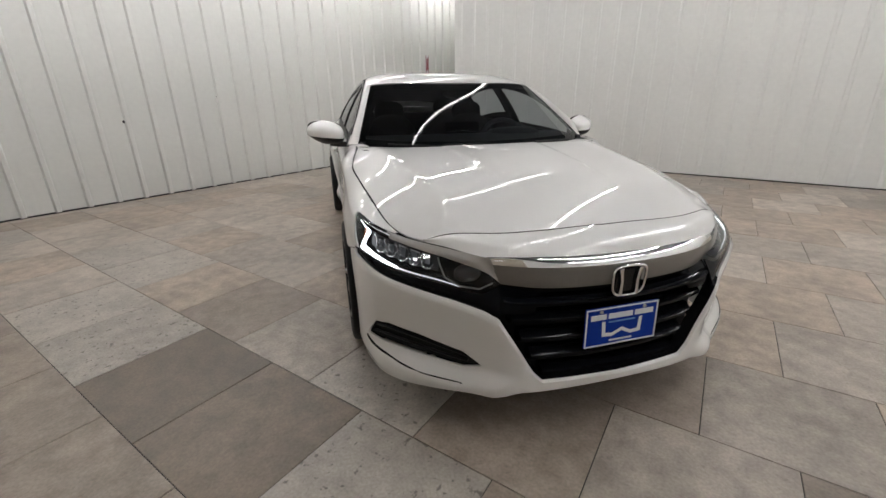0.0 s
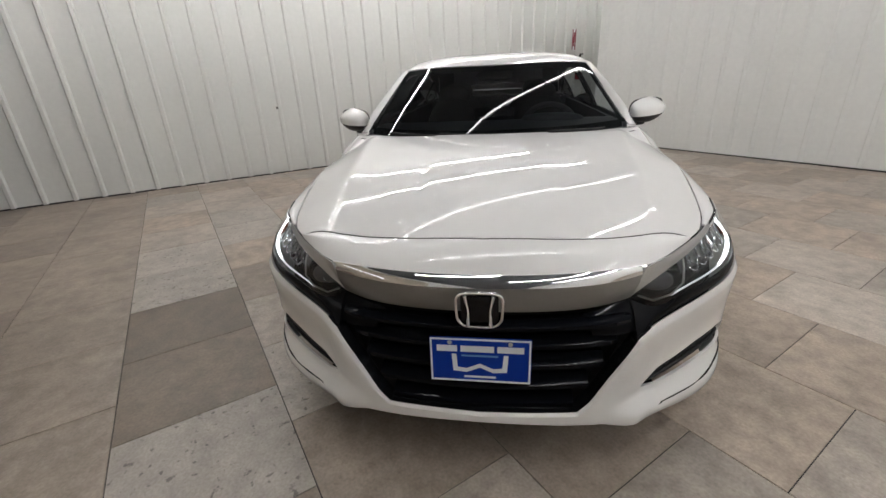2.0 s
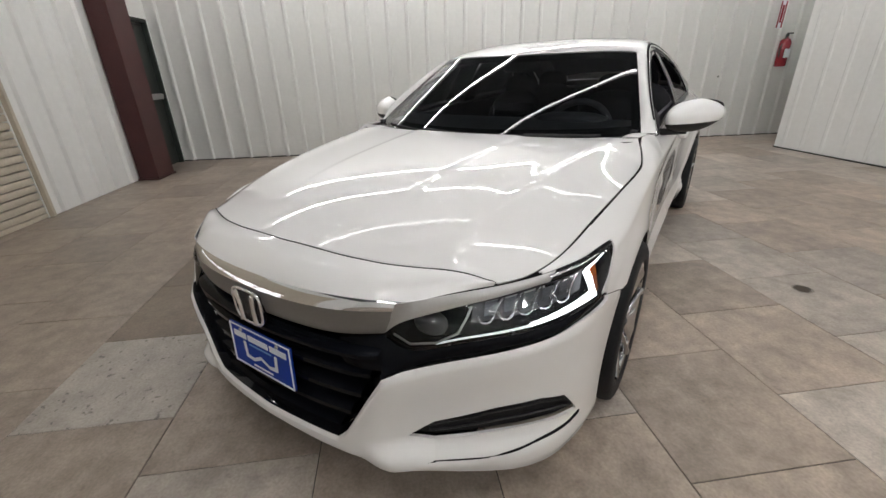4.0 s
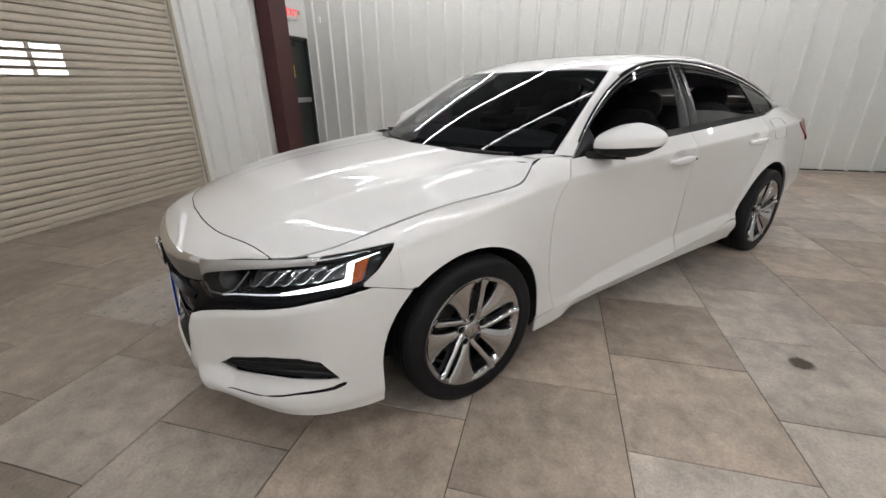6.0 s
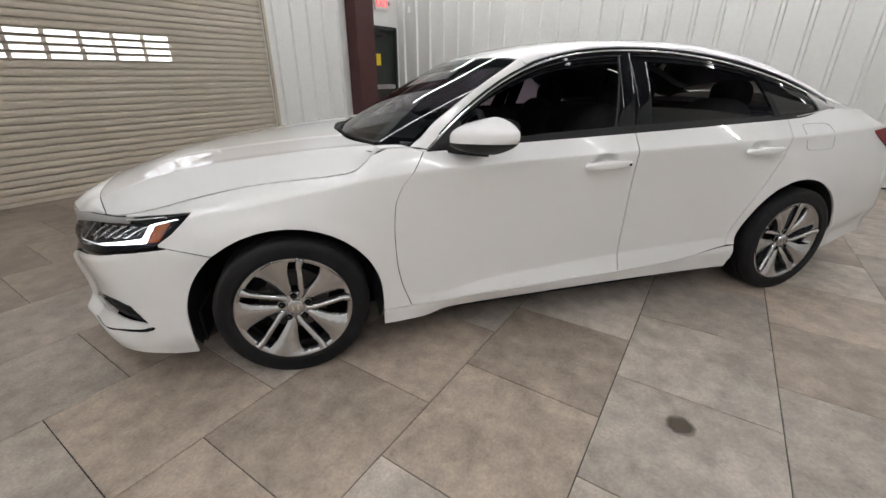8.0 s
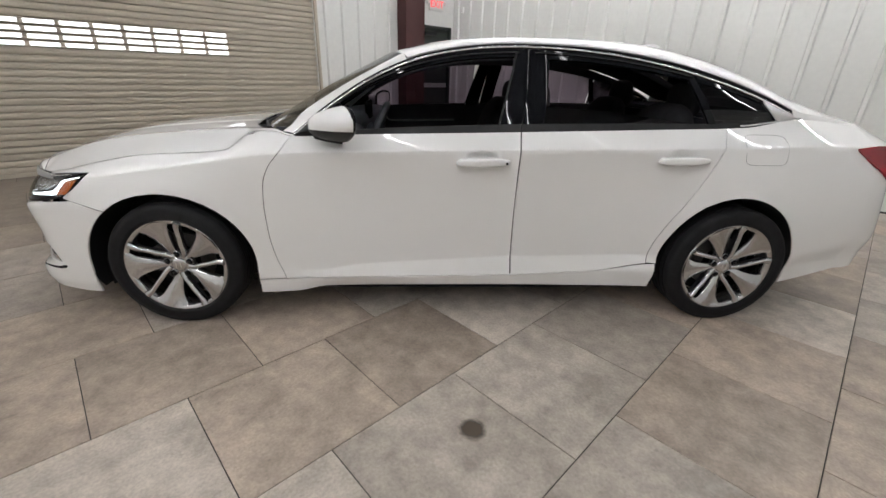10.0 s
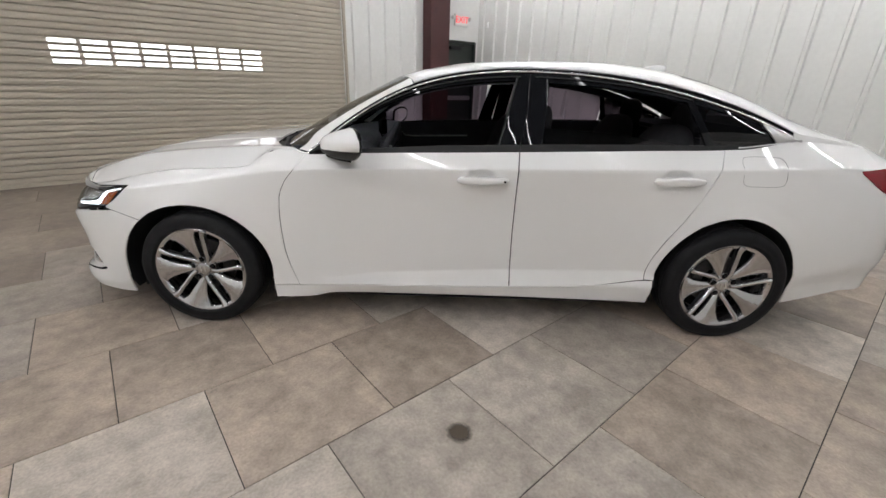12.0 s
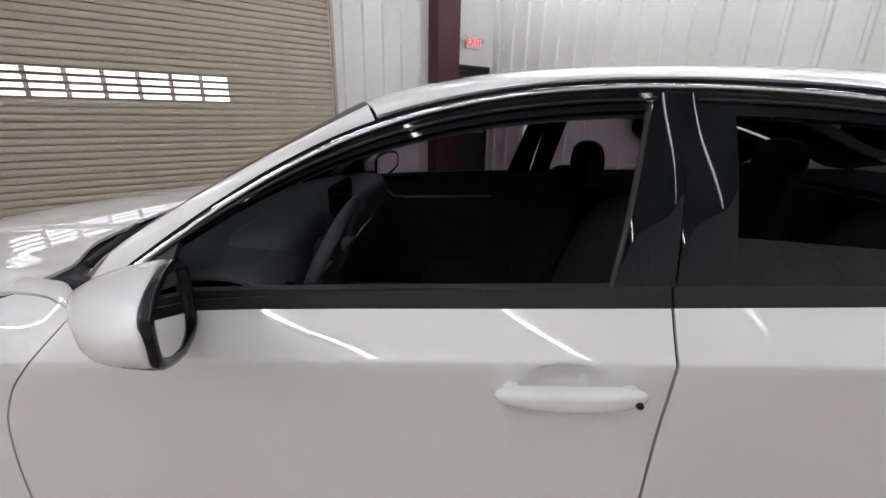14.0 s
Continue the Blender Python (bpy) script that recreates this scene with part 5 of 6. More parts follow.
# cowl and wipers
cw = loft([curve3(*[(x, y - 0.075, z - 0.012) for x, y, z in ((-0.765, -0.955, 0.955), (-0.5, -1.06, 0.942), (0, -1.125, 0.938), (0.5, -1.06, 0.942), (0.765, -0.955, 0.955))]),
           curve3((-0.768, -0.862, 0.953), (-0.65, -0.952, 0.945), (-0.4, -1.062, 0.936), (0, -1.122, 0.930), (0.4, -1.062, 0.936), (0.65, -0.952, 0.945), (0.768, -0.862, 0.953))], 41, 6)
sheet("cowl", cw, BLACK_MATT, car, "black plastic scuttle below the windscreen", thick=0.004)
for x0, x1 in ((0.62, -0.02), (0.02, -0.60)):
    t = np.linspace(0, 1, 16)
    xx = x0 + (x1 - x0) * t
    base = ws_low((xx / 0.768 + 1) / 2 * 0.98 + 0.01)
    wip = bar("wiper", np.stack([xx, base[:, 1] - 0.004 + 0.012 * t, base[:, 2] + 0.006 + 0.008 * t], -1), 0.007, BLACK_MATT, car, "black wiper resting on the screen")
    bar("wiper_arm", [(x0 - 0.02, base[0, 1] - 0.02, 0.948), ((x0 + x1) / 2, base[8, 1] - 0.004, base[8, 2] + 0.020)], [0.011, 0.006], BLACK_MATT, wip)

# ---- mirrors, handles, fuel flap ----
for s in (1, -1):
    k = np.array([s, 1, 1])

    def shape(v):
        x, y, z = v
        X = 0.955 + 0.118 * x
        Y = -0.555 + 0.48 * (X - 0.955) + (0.140 * y * (1 - 0.42 * max(x, 0)) if y < 0 else 0.018 * y)
        tall = 1.14 + 0.30 * min(y, 0)
        Z = 1.008 + 0.066 * tall * z * (1 - 0.50 * max(x, 0) ** 1.5 - 0.10 * max(-x, 0)) + 0.012 * x + 0.010 * (1 + min(y, 0)) - 0.004
        return np.array([X, Y, Z])
    V, F = blob((0, 0, 0), (1, 1, 1), 3.0, 48, 28, shape)
    V = np.array(V)
    mir = thing("side_mirror", "", "")
    mir.parent = car
    mir["label"] = "white door mirror with black foot"
    V[:, 2] = np.where(np.abs(V[:, 2] - (0.989 + 0.06 * (V[:, 0] - 0.955))) < 0.0045, 0.989 + 0.06 * (V[:, 0] - 0.955), V[:, 2])
    up = [f for f in F if np.mean([V[i][2] - 0.06 * (V[i][0] - 0.955) for i in f]) > 0.989]
    dn = [f for f in F if f not in set(up)]
    link("shell", mesh_from("shell", V * k, up if s == 1 else [f[::-1] for f in up], PAINT), mir)
    link("lower_shell", mesh_from("lower_shell", V * k, dn if s == 1 else [f[::-1] for f in dn], BLACK_MATT), mir, "black lower shell")
    a = np.linspace(0, 2 * math.pi, 33)[:-1]
    ax_, az_ = sup(np.cos(a)), sup(np.sin(a))
    gx = 0.952 + 0.096 * ax_
    gz = 1.014 + 0.060 * az_ * (1 - 0.34 * np.maximum(ax_, 0)) + 0.016 * ax_
    V = [(s * x_, -0.534 + 0.48 * (x_ - 0.955), z_) for x_, z_ in zip(gx, gz)]
    link("mirror_glass", mesh_from("mirror_glass", V, [tuple(range(32)) if s == -1 else tuple(range(32))[::-1]], MIRROR, False), mir, "silvered mirror glass")
    rim = [(s * (0.952 + (x_ - 0.952) * 1.09), -0.537 + 0.48 * (x_ - 0.955), 1.014 + (z_ - 1.014) * 1.10) for x_, z_ in zip(list(gx) + [gx[0]], list(gz) + [gz[0]])]
    bar("rim", rim, 0.009, BLACK_GLOSS, mir)
    foot = loft([curve3((0.80, -0.74, 0.968), (0.86, -0.68, 0.962), (0.93, -0.61, 0.962)), curve3((0.80, -0.62, 0.955), (0.86, -0.59, 0.952), (0.93, -0.56, 0.955))], 10, 4)
    sheet("foot", foot * k, BLACK_MATT, mir, "black mirror foot", thick=0.03)

for s in (1, -1):
    for nm, y0, y1, z in (("front_door", -0.052, 0.207, 0.848), ("rear_door", 0.918, 1.173, 0.873)):
        V, F = blob((0, 0, 0), (0.018, (y1 - y0) / 2, 0.021), 3.2, 28, 14, lambda v: np.array([v[0] + 0.55 * (1 - v[1] ** 2) - 0.3, v[1], v[2] * (0.72 + 0.28 * (1 - abs(v[1])) ** 0.5)]))
        xh = float(flank((y0 + y1) / 2 + 0.13, z))
        V = [np.array([s * (xh + 0.026 + v[0]), (y0 + y1) / 2 + v[1], z + v[2] + 0.03 * v[1]]) for v in V]
        h = link("door_handle", mesh_from("door_handle", V, F if s == 1 else [f[::-1] for f in F], PAINT), doors[nm, s])
        for yy in (y0 + 0.03, y1 - 0.025):
            V, F = blob((s * (xh + 0.010), yy, z), (0.014, 0.018, 0.014), 2.6, 12, 8)
            link("handle_mount", mesh_from("handle_mount", V, F, PAINT), doors[nm, s])
        if nm == "front_door" and s == 1:
            V, F = lathe([(0, 0.0065), (0.004, 0.006), (0.005, 0)], 12)
            link("lock_cylinder", mesh_from("lock_cylinder", [(xh + 0.040 + x_, y1 - 0.022 + y, z + z_) for x_, y, z_ in V], F, BLACK_MATT), doors[nm, s])
a = np.linspace(0, 2 * math.pi, 160)
fy, fz = 1.472 + 0.108 * np.sign(np.cos(a)) * np.abs(np.cos(a)) ** 0.35, 0.925 + 0.068 * np.sign(np.sin(a)) * np.abs(np.sin(a)) ** 0.35
ring = np.stack([flank(fy, fz) + 0.0006, fy, fz], -1)
bar("fuel_flap_joint", ring, 0.0007, GAP, car, "fine joint of the fuel flap")

# ---- tail ----
rear_plan = curve3((0.855, 2.10, 0), (0.840, 2.19, 0), (0.796, 2.285, 0), (0.70, 2.365, 0), (0.45, 2.42, 0), (0, 2.44, 0))
ur = np.linspace(0, 1, 30)
rp = rear_plan(ur)
zr = np.linspace(0.285, 0.95, 16)
prof_r = np.interp(zr, [0.285, 0.34, 0.5, 0.7, 0.85, 0.95], [0.90, 0.98, 1.01, 0.86, 0.79, 0.77])
x_top = np.interp(zr, [0.215, 0.76, 0.95], [1.0, 1.0, 0.955])
R = np.zeros((30, 16, 3))
for j in range(16):
    fl = float(flank(2.1, zr[j])) / 0.855
    R[:, j] = np.stack([rp[:, 0] * fl * (1 - ur) + rp[:, 0] * x_top[j] * ur, 2.1 + (rp[:, 1] - 2.1) * prof_r[j], 0 * ur + zr[j]], -1)
Rw = np.concatenate([R, (R[:-1] * np.array([-1, 1, 1]))[::-1]], 0)
sheet("rear_bumper", Rw, PAINT, car, thick=0.006, out=(0, 1.5, 0.5))
yb = lambda q: 2.365 - 0.16 * q * q
path = [(2.1 + (yb(0.985) - 2.1) * t, 0.985) for t in np.linspace(0, 1, 10)] + [(yb(q), q) for q in 0.985 * np.linspace(1, -1, 41)[1:-1]] + [(2.1 + (yb(0.985) - 2.1) * t, -0.985) for t in np.linspace(1, 0, 10)]
top = np.stack([shell(np.array(y), np.array(q)) for y, q in path])
ln_ = np.concatenate([[0], np.cumsum(np.linalg.norm(np.diff(top, axis=0), axis=1))])
top = np.stack([np.interp(np.linspace(0, ln_[-1], 59), ln_, top[:, d]) for d in range(3)], -1)
bot = np.stack([Rw[:, -1]], 0)[0]
P = np.stack([bot * (1 - t) + top * t for t in np.linspace(0, 1, 4)], 1)
sheet("boot_edge", P, PAINT, car, thick=0.004, out=(0, 1.5, 0.5))
for s in (1, -1):
    ty = np.linspace(1.983, 2.1, 10)
    tail_low = lambda y: np.interp(y, [1.983, 2.198, 2.5], [0.930, 0.783, 0.775])
    T = []
    for y in ty:
        f = (y - 1.983) / 0.117
        z = np.linspace(float(tail_low(y)), 0.940 + 0.012 * f, 8)
        T.append(np.stack([flank(np.full(8, y), np.minimum(z, float(BELT[1](y)) - 0.01)) + 0.005 + 0.006 * f, np.full(8, y), z], -1))
    for i in range(1, 14):
        c = R[min(i, 29)]
        z = np.linspace(float(tail_low(c[11, 1])), 0.952, 8)
        T.append(np.stack([np.interp(z, zr, c[:, 0]) + 0.011, np.interp(z, zr, c[:, 1]) + 0.010, z], -1))
    sheet("tail_lamp", np.array(T) * np.array([s, 1, 1]), RED, car, "red wrap-around tail lamp", thick=0.014, out=(0, 1.6, 0.8))


# ---- wheels ----
def wheel():
    """A wheel about the x axis, its face towards +x, built at the origin."""
    w = thing("wheel", "", "")
    w["label"] = "grey alloy wheel with five broad blades and thin ribs"
    R = TYRE_R
    prof = [(-0.10, 0.222), (-0.108, 0.25), (-0.113, 0.285), (-0.105, 0.310), (-0.090, 0.3185)] + \
           sum([[(x - 0.005, R), (x - 0.0042, R - 0.008), (x + 0.0042, R - 0.008), (x + 0.005, R)] for x in (-0.06, -0.02, 0.02, 0.06)], []) + \
           [(0.090, 0.3185), (0.104, 0.311), (0.111, 0.295), (0.1135, 0.278), (0.1115, 0.258), (0.1125, 0.2555), (0.1105, 0.250), (0.107, 0.244), (0.100, 0.238)]
    link("tyre", mesh_from("tyre", *lathe(prof, 72), RUBBER), w, "black road tyre with worn tread grooves")
    barrel = [(-0.10, 0.226), (-0.06, 0.205), (0.02, 0.198), (0.06, 0.208), (0.084, 0.2165), (0.096, 0.2205), (0.1005, 0.2240), (0.1030, 0.2360), (0.1040, 0.2395), (0.102, 0.2425), (0.09, 0.2425)]
    rim = link("rim", mesh_from("rim", *lathe(barrel, 72), ALLOY), w)

    def blade(n):
        """One broad blade: a shallow fold between two edges, with rolled edge beads; its walls fall back into the wheel."""
        rows = []
        for r, lo, hi, x in ((0.050, 2, 46, 0.066), (0.066, 2, 42, 0.071), (0.088, 4, 36, 0.077), (0.12, 4, 34, 0.084), (0.16, 3, 34, 0.091), (0.20, 2, 36, 0.097), (0.219, 0, 39, 0.1005), (0.236, -4, 44, 0.102)):
            cols = []
            for f, lift in ((0.0, -0.034), (0.0, -0.004), (0.05, 0.0), (0.42, 0.006), (0.95, -0.004), (1.0, -0.009), (1.0, -0.036)):
                a = radians(n + lo + (hi - lo) * f)
                cols.append((x + lift, r * math.cos(a), r * math.sin(a)))
            rows.append(cols)
        V = [p for c in rows for p in c]
        F = [(7 * i + j, 7 * i + j + 1, 7 * i + j + 8, 7 * i + j + 7) for i in range(len(rows) - 1) for j in range(6)]
        return link("blade", mesh_from("blade", V, F, ALLOY), rim)

    def rib(n):
        """One thin rounded rib, leaning from the hub towards its blade and flaring into the rim."""
        P = []
        for r, d, x in ((0.050, -32, 0.064), (0.070, -28, 0.071), (0.10, -20, 0.079), (0.14, -15, 0.086), (0.18, -12, 0.092), (0.212, -11, 0.0955), (0.232, -12, 0.097)):
            a = radians(n + d)
            P.append((x, r * math.cos(a), r * math.sin(a)))
        V, F = tube(curve3(*P)(np.linspace(0, 1, 14)), np.interp(np.linspace(0, 1, 14), [0, 0.2, 0.8, 1], [0.015, 0.0135, 0.0135, 0.020]), 10, 1.0)
        link("rib", mesh_from("rib", V, F, ALLOY), rim)
        # the side of the rib inside the wheel
        W = [(x - dx, y, z) for x, y, z in P for dx in (0.004, 0.040)]
        link("rib_web", mesh_from("rib_web", W, [(2 * i, 2 * i + 1, 2 * i + 3, 2 * i + 2) for i in range(len(P) - 1)], ALLOY_DARK, False), rim)

    for i in range(5):
        n = 90 + 72 * i
        blade(n)
        rib(n)
        na = radians(n)
        for nm, mat, prof in (("nut_pocket", GAP, [(0.060, 0.0155), (0.0765, 0.0150), (0.0768, 0.0)]), ("pocket_rim", ALLOY, [(0.060, 0.0175), (0.0775, 0.0170), (0.0785, 0.0155), (0.0765, 0.0142)]),
                              ("lug_nut", BLACK_GLOSS, [(0.070, 0.0095), (0.083, 0.0092), (0.086, 0.0065), (0.0865, 0.0)])):
            V, F = lathe(prof, 14)
            link(nm, mesh_from(nm, [(x, y + 0.056 * math.cos(na), z + 0.056 * math.sin(na)) for x, y, z in V], F, mat), rim)
    V, F = lathe([(0.045, 0.068), (0.068, 0.067), (0.073, 0.060), (0.074, 0.037), (0.078, 0.035), (0.081, 0.029), (0.082, 0.0)], 40)
    link("hub", mesh_from("hub", V, F, ALLOY), rim)
    for b in ((0.081, 0.085, -0.014, -0.008, -0.014, 0.014), (0.081, 0.085, 0.008, 0.014, -0.014, 0.014)):
        part("cap_mark", box_bm(*b, 0.001), CHROME, rim)
    V, F = lathe([(0.006, 0.07), (0.006, 0.142), (-0.012, 0.142), (-0.012, 0.07)], 48)
    link("brake_disc", mesh_from("brake_disc", V, F, IRON), w, "rusty grey brake disc")
    part("caliper", box_bm(-0.03, 0.035, -0.15, -0.09, -0.06, 0.07, 0.012), IRON, w)
    V, F = lathe([(-0.02, 0.196), (-0.02, 0.0)], 40)
    link("dust_shield", mesh_from("dust_shield", V, F, GAP), w)
    return w


w0 = wheel()
w0.parent = car
TRACK = 0.812
w0.matrix_basis = pose(TRACK, -WHEEL_Y, HUB_Z, 0, 0, 0)
for sx, sy, rot in ((1, 1, 5), (-1, -1, 40), (-1, 1, 65)):
    copy_thing(w0, pose(sx * TRACK, sy * WHEEL_Y, HUB_Z) @ pose(0, 0, 0, 0, 0, 0 if sx > 0 else 180) @ pose(0, 0, 0, rot, 0, 0))

# ---- cabin seen through the glass ----
part("cabin_floor", box_bm(-0.80, 0.80, -1.0, 1.6, 0.24, 0.30), LINING, car)
for s in (1, -1):
    yy = np.linspace(-0.9, 1.35, 12)
    Q = np.stack([np.stack([s * (BELT[0](y) - 0.07 - 0.02 * np.linspace(1, 0, 5)), np.full(5, y), np.linspace(0.3, float(BELT[1](y)) + 0.015, 5)], -1) for y in yy], 0)
    sheet("door_card", Q, LINING, car, "dark door lining", thick=0.02, out=(s * 3, 0.3, 0.6))
dash = loft([curve3((-0.74, -0.90, 0.945), (0, -1.05, 0.935), (0.74, -0.90, 0.945)), curve3((-0.74, -0.62, 0.985), (0, -0.66, 0.985), (0.74, -0.62, 0.985)),
             curve3((-0.74, -0.50, 0.90), (0, -0.53, 0.90), (0.74, -0.50, 0.90)), curve3((-0.74, -0.56, 0.55), (0, -0.60, 0.55), (0.74, -0.56, 0.55))], 30, 18)
sheet("dashboard", dash, DASH, car, "dark dashboard", thick=0.01, out=(0, -1.2, 0.4))
V, F = blob((0.37, -0.615, 0.965), (0.20, 0.10, 0.055), 2.8, 28, 14)
link("instrument_hood", mesh_from("instrument_hood", V, F, DASH), car, "dark hood over the instruments")
V, F = lathe([(0.0, 0.052), (0.010, 0.050), (0.012, 0.042), (0.002, 0.038), (0.0, 0.0)], 24)
link("air_vent", mesh_from("air_vent", [(0.655 + y, -0.500 + x, 0.885 + z) for x, y, z in V], F, BLACK_GLOSS), car, "round black air vent")
part("dash_trim", box_bm(-0.70, 0.10, -0.515, -0.50, 0.845, 0.856, 0.003), CHROME, car)
part("centre_screen", box_bm(-0.13, 0.13, -0.56, -0.54, 0.93, 1.06, 0.008), BLACK_GLOSS, car)
part("centre_console", box_bm(-0.14, 0.14, -0.6, 0.45, 0.3, 0.62, 0.03), LINING, car)
a = np.linspace(0, 2 * math.pi, 37)
sw = np.stack([0.37 + 0.182 * np.cos(a), -0.475 + 0.070 * np.sin(a), 0.905 + 0.155 * np.sin(a)], -1)
steer = bar("steering_wheel", sw, 0.0175, DASH, car, "black steering wheel", 10)
V, F = blob((0.37, -0.495, 0.90), (0.075, 0.035, 0.06), 2.4, 18, 10)
link("boss", mesh_from("boss", V, F, LINING), steer)
for dx, dz in ((0.17, 0.0), (-0.17, 0.0), (0, -0.16)):
    bar("spoke", [(0.37, -0.48, 0.90), (0.37 + dx, -0.475 + dz * 0.45, 0.905 + dz * 0.92)], 0.014, SATIN, steer, flat=0.6)
V, F = blob((0.37, -0.60, 0.90), (0.06, 0.13, 0.05), 2.6, 18, 10)
link("column_shroud", mesh_from("column_shroud", V, F, LINING), car)
bar("door_pull_trim", [(-0.705, -0.50, 0.905), (-0.705, -0.47, 0.872), (-0.705, -0.40, 0.868), (-0.705, -0.1, 0.878), (-0.70, 0.06, 0.884)], 0.006, SATIN, car, "satin strip on the far door lining")


def seat(x, y, wide, name="seat"):
    st = thing(name, "", "")
    st["label"] = "dark cloth seat"
    st.parent = car
    st.matrix_basis = pose(x, y, 0)
    V, F = blob((0, -0.05, 0.50), (wide, 0.26, 0.085), 3.2, 28, 14)
    link("cushion", mesh_from("cushion", V, F, CLOTH), st)
    V, F = blob((0, 0.26, 0.80), (wide * 0.96, 0.085, 0.29), 3.0, 28, 16, lambda v: np.array([v[0] * (1 - 0.16 * max(v[2], 0)), v[1] + 1.0 * v[2], v[2]]))
    link("backrest", mesh_from("backrest", V, F, CLOTH), st)
    V, F = blob((0, 0.42, 1.105), (0.140, 0.055, 0.095), 2.6, 22, 12)
    link("headrest", mesh_from("headrest", V, F, CLOTH), st)
    for k in (-1, 1):
        bar("headrest_post", [(k * 0.05, 0.37, 1.00), (k * 0.05, 0.40, 1.07)], 0.006, CHROME, st)
    return st


for x in (0.37, -0.37):
    seat(x, 0.02, 0.25)
for x in (0.40, -0.40):
    seat(x, 0.86, 0.33, "rear_seat").scale = (1, 1, 1.02)
V, F = blob((0, -0.45, 1.255), (0.12, 0.02, 0.035), 2.6, 20, 10)
link("rear_view_mirror", mesh_from("rear_view_mirror", V, F, BLACK_MATT), car)
part("parcel_shelf", box_bm(-0.655, 0.655, 1.30, 1.9, 1.045, 1.07, 0.008), LINING, car)
hl = span(0.965 * np.linspace(-1, 1, 21), lambda q: header(q) + 0.02, lambda q: rear_head(q) - 0.02, 14) - np.array([0, 0, 0.035])
for s in (1, -1):
    sheet("pillar_lining", span(s * np.linspace(0.72, 0.975, 8), lambda q: rear_head(q) - 0.1, lambda q: 1.90 - 0.07 * q * q, 16) * np.array([0.965, 1, 1]) - np.array([0, 0, 0.02]), LINING, car, "dark pillar lining", thick=0)
    Q = np.stack([pane(np.full(4, y), np.linspace(-0.3, 0.08, 4)) for y in np.linspace(1.2, 1.66, 10)], 0) - np.array([0.03, 0, 0])
    sheet("pillar_lining", Q * np.array([s, 1, 1]), LINING, car, "dark pillar lining", thick=0)
part("rear_bulkhead", box_bm(-0.73, 0.73, 1.285, 1.30, 0.3, 1.045), LINING, car)
for s in (1, -1):
    sheet("roof_rail_lining", pane_grid(-0.62, 1.62, 0.84, 1.02, 40, 4, 0.030) * np.array([s, 1, 1]), LINING, car, "dark roof rail lining", thick=0)
sheet("headlining", hl, LINING, car, "dark headlining", thick=0)

# ---- floor: square stone tiles laid in half bond ----
floor_base = part("floor", box_bm(WALL_C - 0.2, 7.4, WALL_D - 0.2, WALL_A + 0.2, -0.12, -0.004), GROUT, None)
floor_base.matrix_world = ROOM
tagged(floor_base, "square grey and tan stone tiles in half bond", "floor", kind="structure")
PITCH, ROW0, SKEW = 0.605, 0.404, 0.022      # the tile grid is turned a little against the walls
tb = box_bm(-PITCH / 2 + 0.0019, PITCH / 2 - 0.0019, -PITCH / 2 + 0.0019, PITCH / 2 - 0.0019, -0.01, 0.0)
bmesh.ops.bevel(tb, geom=[e for e in tb.edges if all(v.co.z > -0.001 for v in e.verts)], offset=0.0012, segments=1, affect="EDGES")
tmesh = {}
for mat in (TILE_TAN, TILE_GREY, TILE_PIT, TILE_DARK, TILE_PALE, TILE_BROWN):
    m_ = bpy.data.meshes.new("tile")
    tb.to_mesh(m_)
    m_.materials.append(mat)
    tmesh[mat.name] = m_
tb.free()
rng = random.Random(7)
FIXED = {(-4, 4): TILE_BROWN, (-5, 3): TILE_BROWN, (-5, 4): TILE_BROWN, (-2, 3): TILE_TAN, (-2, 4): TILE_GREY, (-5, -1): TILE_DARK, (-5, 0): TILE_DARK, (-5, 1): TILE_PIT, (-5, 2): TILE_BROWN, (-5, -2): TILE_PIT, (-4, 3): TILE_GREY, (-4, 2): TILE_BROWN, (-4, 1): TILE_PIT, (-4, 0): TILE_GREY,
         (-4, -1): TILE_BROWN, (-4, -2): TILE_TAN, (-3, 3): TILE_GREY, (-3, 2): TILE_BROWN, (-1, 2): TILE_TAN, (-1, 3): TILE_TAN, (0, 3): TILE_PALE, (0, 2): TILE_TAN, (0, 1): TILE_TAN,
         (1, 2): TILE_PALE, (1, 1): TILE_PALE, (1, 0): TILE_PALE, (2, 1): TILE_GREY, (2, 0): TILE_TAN}
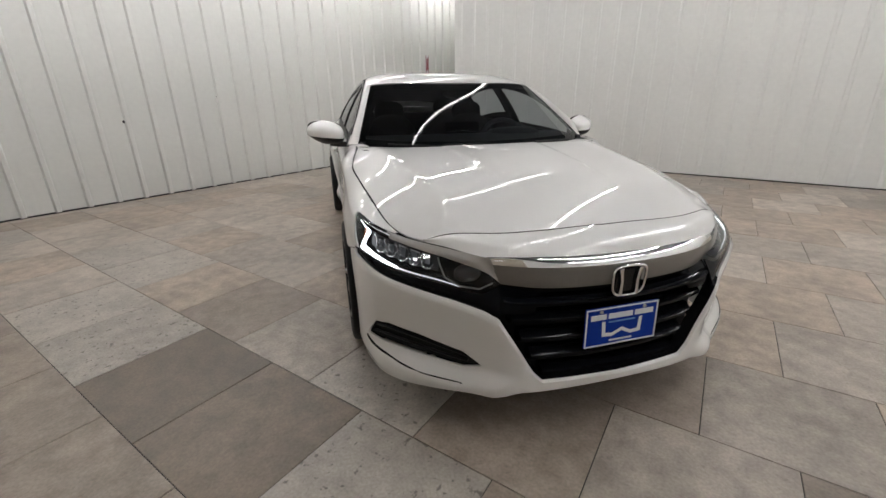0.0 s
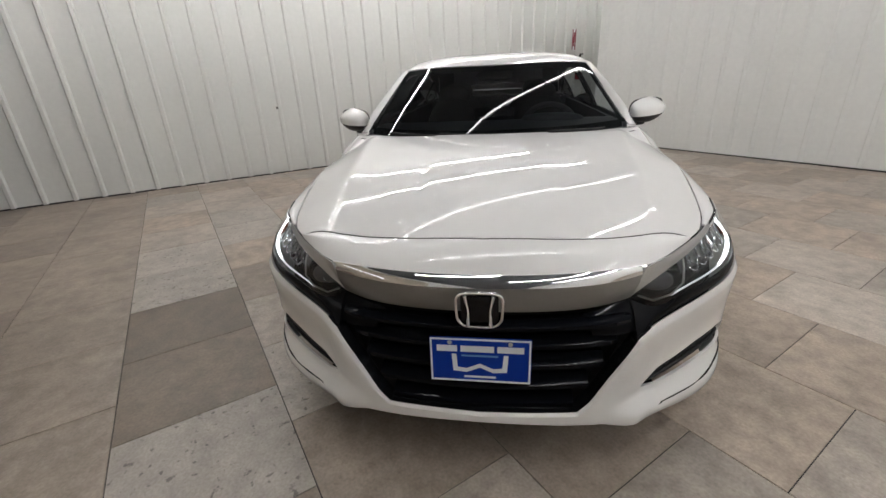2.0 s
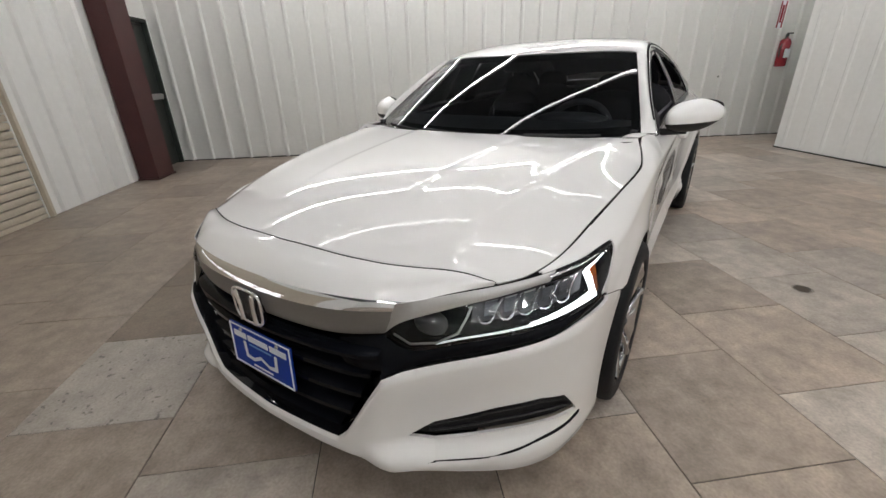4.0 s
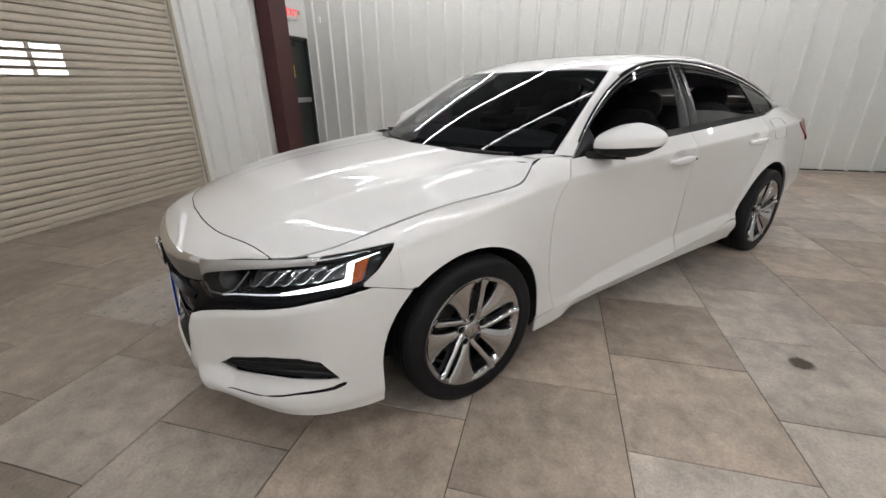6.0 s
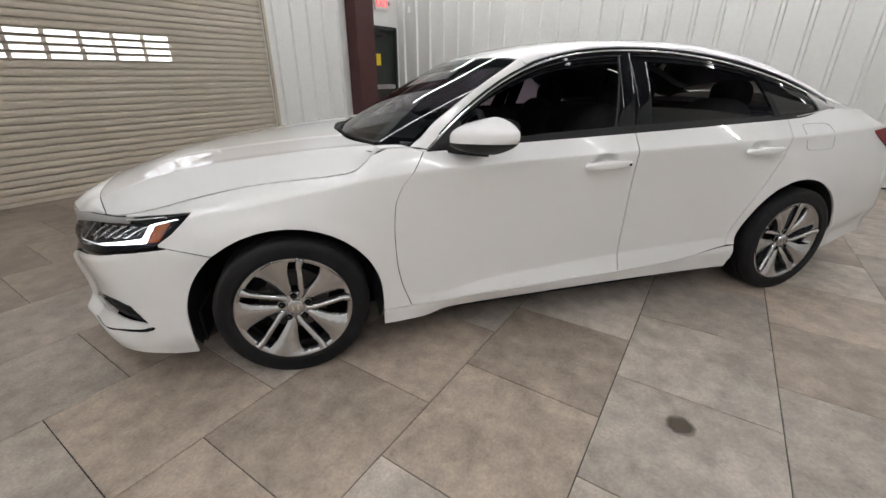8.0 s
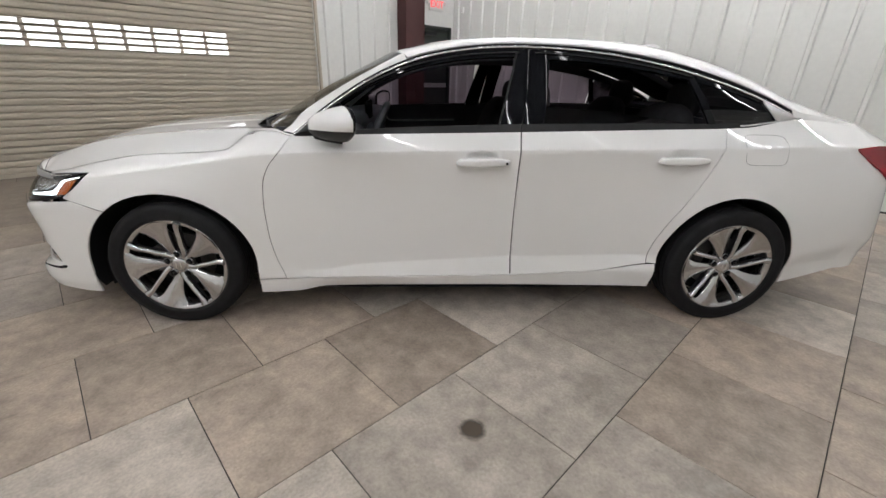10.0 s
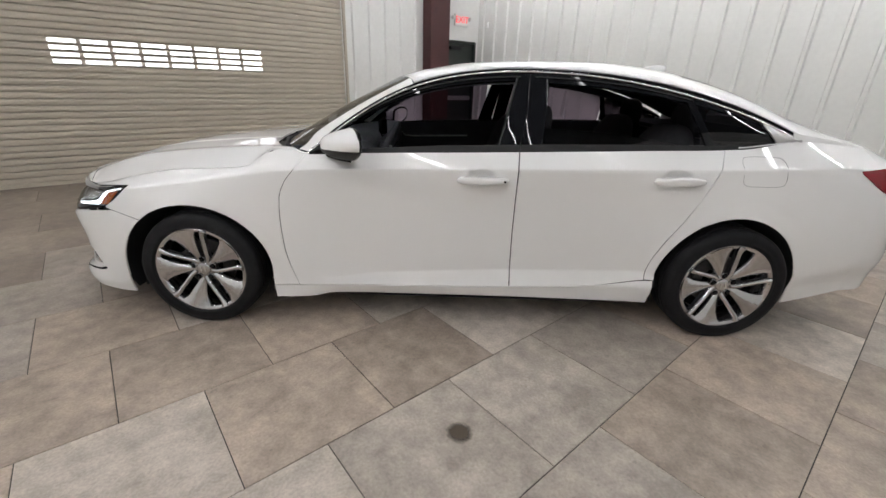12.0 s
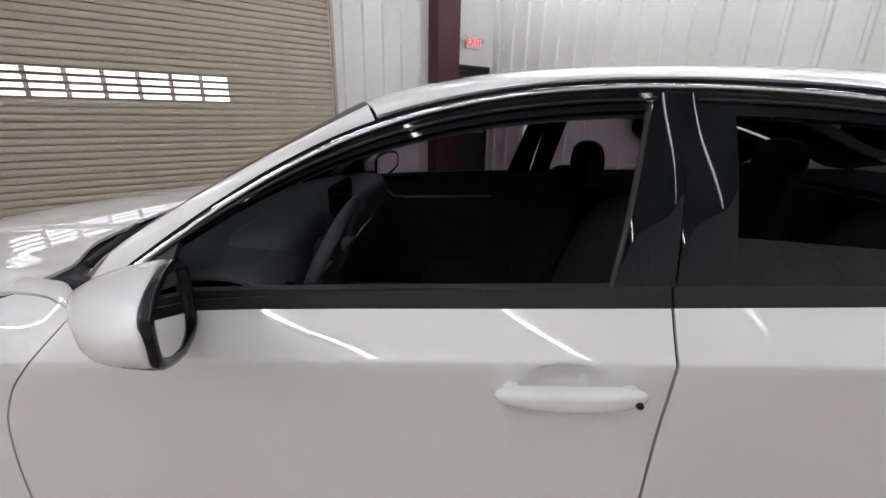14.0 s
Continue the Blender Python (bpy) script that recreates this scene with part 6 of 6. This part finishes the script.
for kk in range(-9, 12):
    uk = ROW0 + PITCH * (kk + 0.5)
    off = (0.305 if kk % 2 else 0.0) + 0.035 * max(-4 - kk, 0)
    for m in range(-9, 13):
        vk = off + PITCH * (m + 0.5)
        uc, wc = uk + SKEW * (vk - 1.4), -(vk - SKEW * (uk - 0.7))
        if uc < WALL_C - 0.3 or uc > 7.3 or wc > WALL_A + 0.25 or wc < WALL_D - 0.2:
            continue
        if uc > WALL_B + 0.3 and wc < 2.7:
            continue
        r = rng.random()
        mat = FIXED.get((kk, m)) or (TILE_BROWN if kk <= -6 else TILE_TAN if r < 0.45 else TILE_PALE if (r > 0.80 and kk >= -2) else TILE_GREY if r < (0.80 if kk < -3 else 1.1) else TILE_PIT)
        ob = new("tile", tmesh[mat.name])
        ob.parent = floor_base
        ob.location = (uc, wc, rng.uniform(-0.0006, 0.0006))
        ob.rotation_euler = (0, 0, math.atan(SKEW) + radians(90 * rng.randrange(4)))

# stain on a tile: it fades out towards its uneven edge
def stain_material():
    m = material("oil_stain", (0.105, 0.084, 0.064), 0.7, 0, 0, 0.2)
    n, l, b = nodes_of(m)
    tc, ln, no, add, ramp, clear, mix = (n.new("ShaderNode" + k) for k in ("TexCoord", "VectorMath", "TexNoise", "Math", "MapRange", "BsdfTransparent", "MixShader"))
    ln.operation, add.operation = "LENGTH", "MULTIPLY_ADD"
    no.inputs["Scale"].default_value, no.inputs["Detail"].default_value = 38, 5
    add.inputs[1].default_value = 0.030
    ramp.inputs[1].default_value, ramp.inputs[2].default_value = 0.048, 0.072
    ramp.inputs[3].default_value, ramp.inputs[4].default_value = 0.86, 0.0
    l.new(tc.outputs["Object"], ln.inputs[0]), l.new(tc.outputs["Object"], no.inputs["Vector"])
    l.new(no.outputs[0], add.inputs[0]), l.new(ln.outputs["Value"], add.inputs[2]), l.new(add.outputs[0], ramp.inputs[0])
    l.new(ramp.outputs[0], mix.inputs[0]), l.new(clear.outputs[0], mix.inputs[1]), l.new(b.outputs[0], mix.inputs[2])
    l.new(mix.outputs[0], n["Material Output"].inputs[0])
    return m


st = thing("floor_stain", "small dark oily spot on the tiled floor", "stain", m=pose(1.662, -0.02, 0.0012), kind="stuff")
a = np.linspace(0, 2 * math.pi, 25)[:-1]
link("spot", mesh_from("spot", [(0.072 * math.cos(w), 0.066 * math.sin(w), 0) for w in a], [tuple(range(24))], stain_material(), False), st)
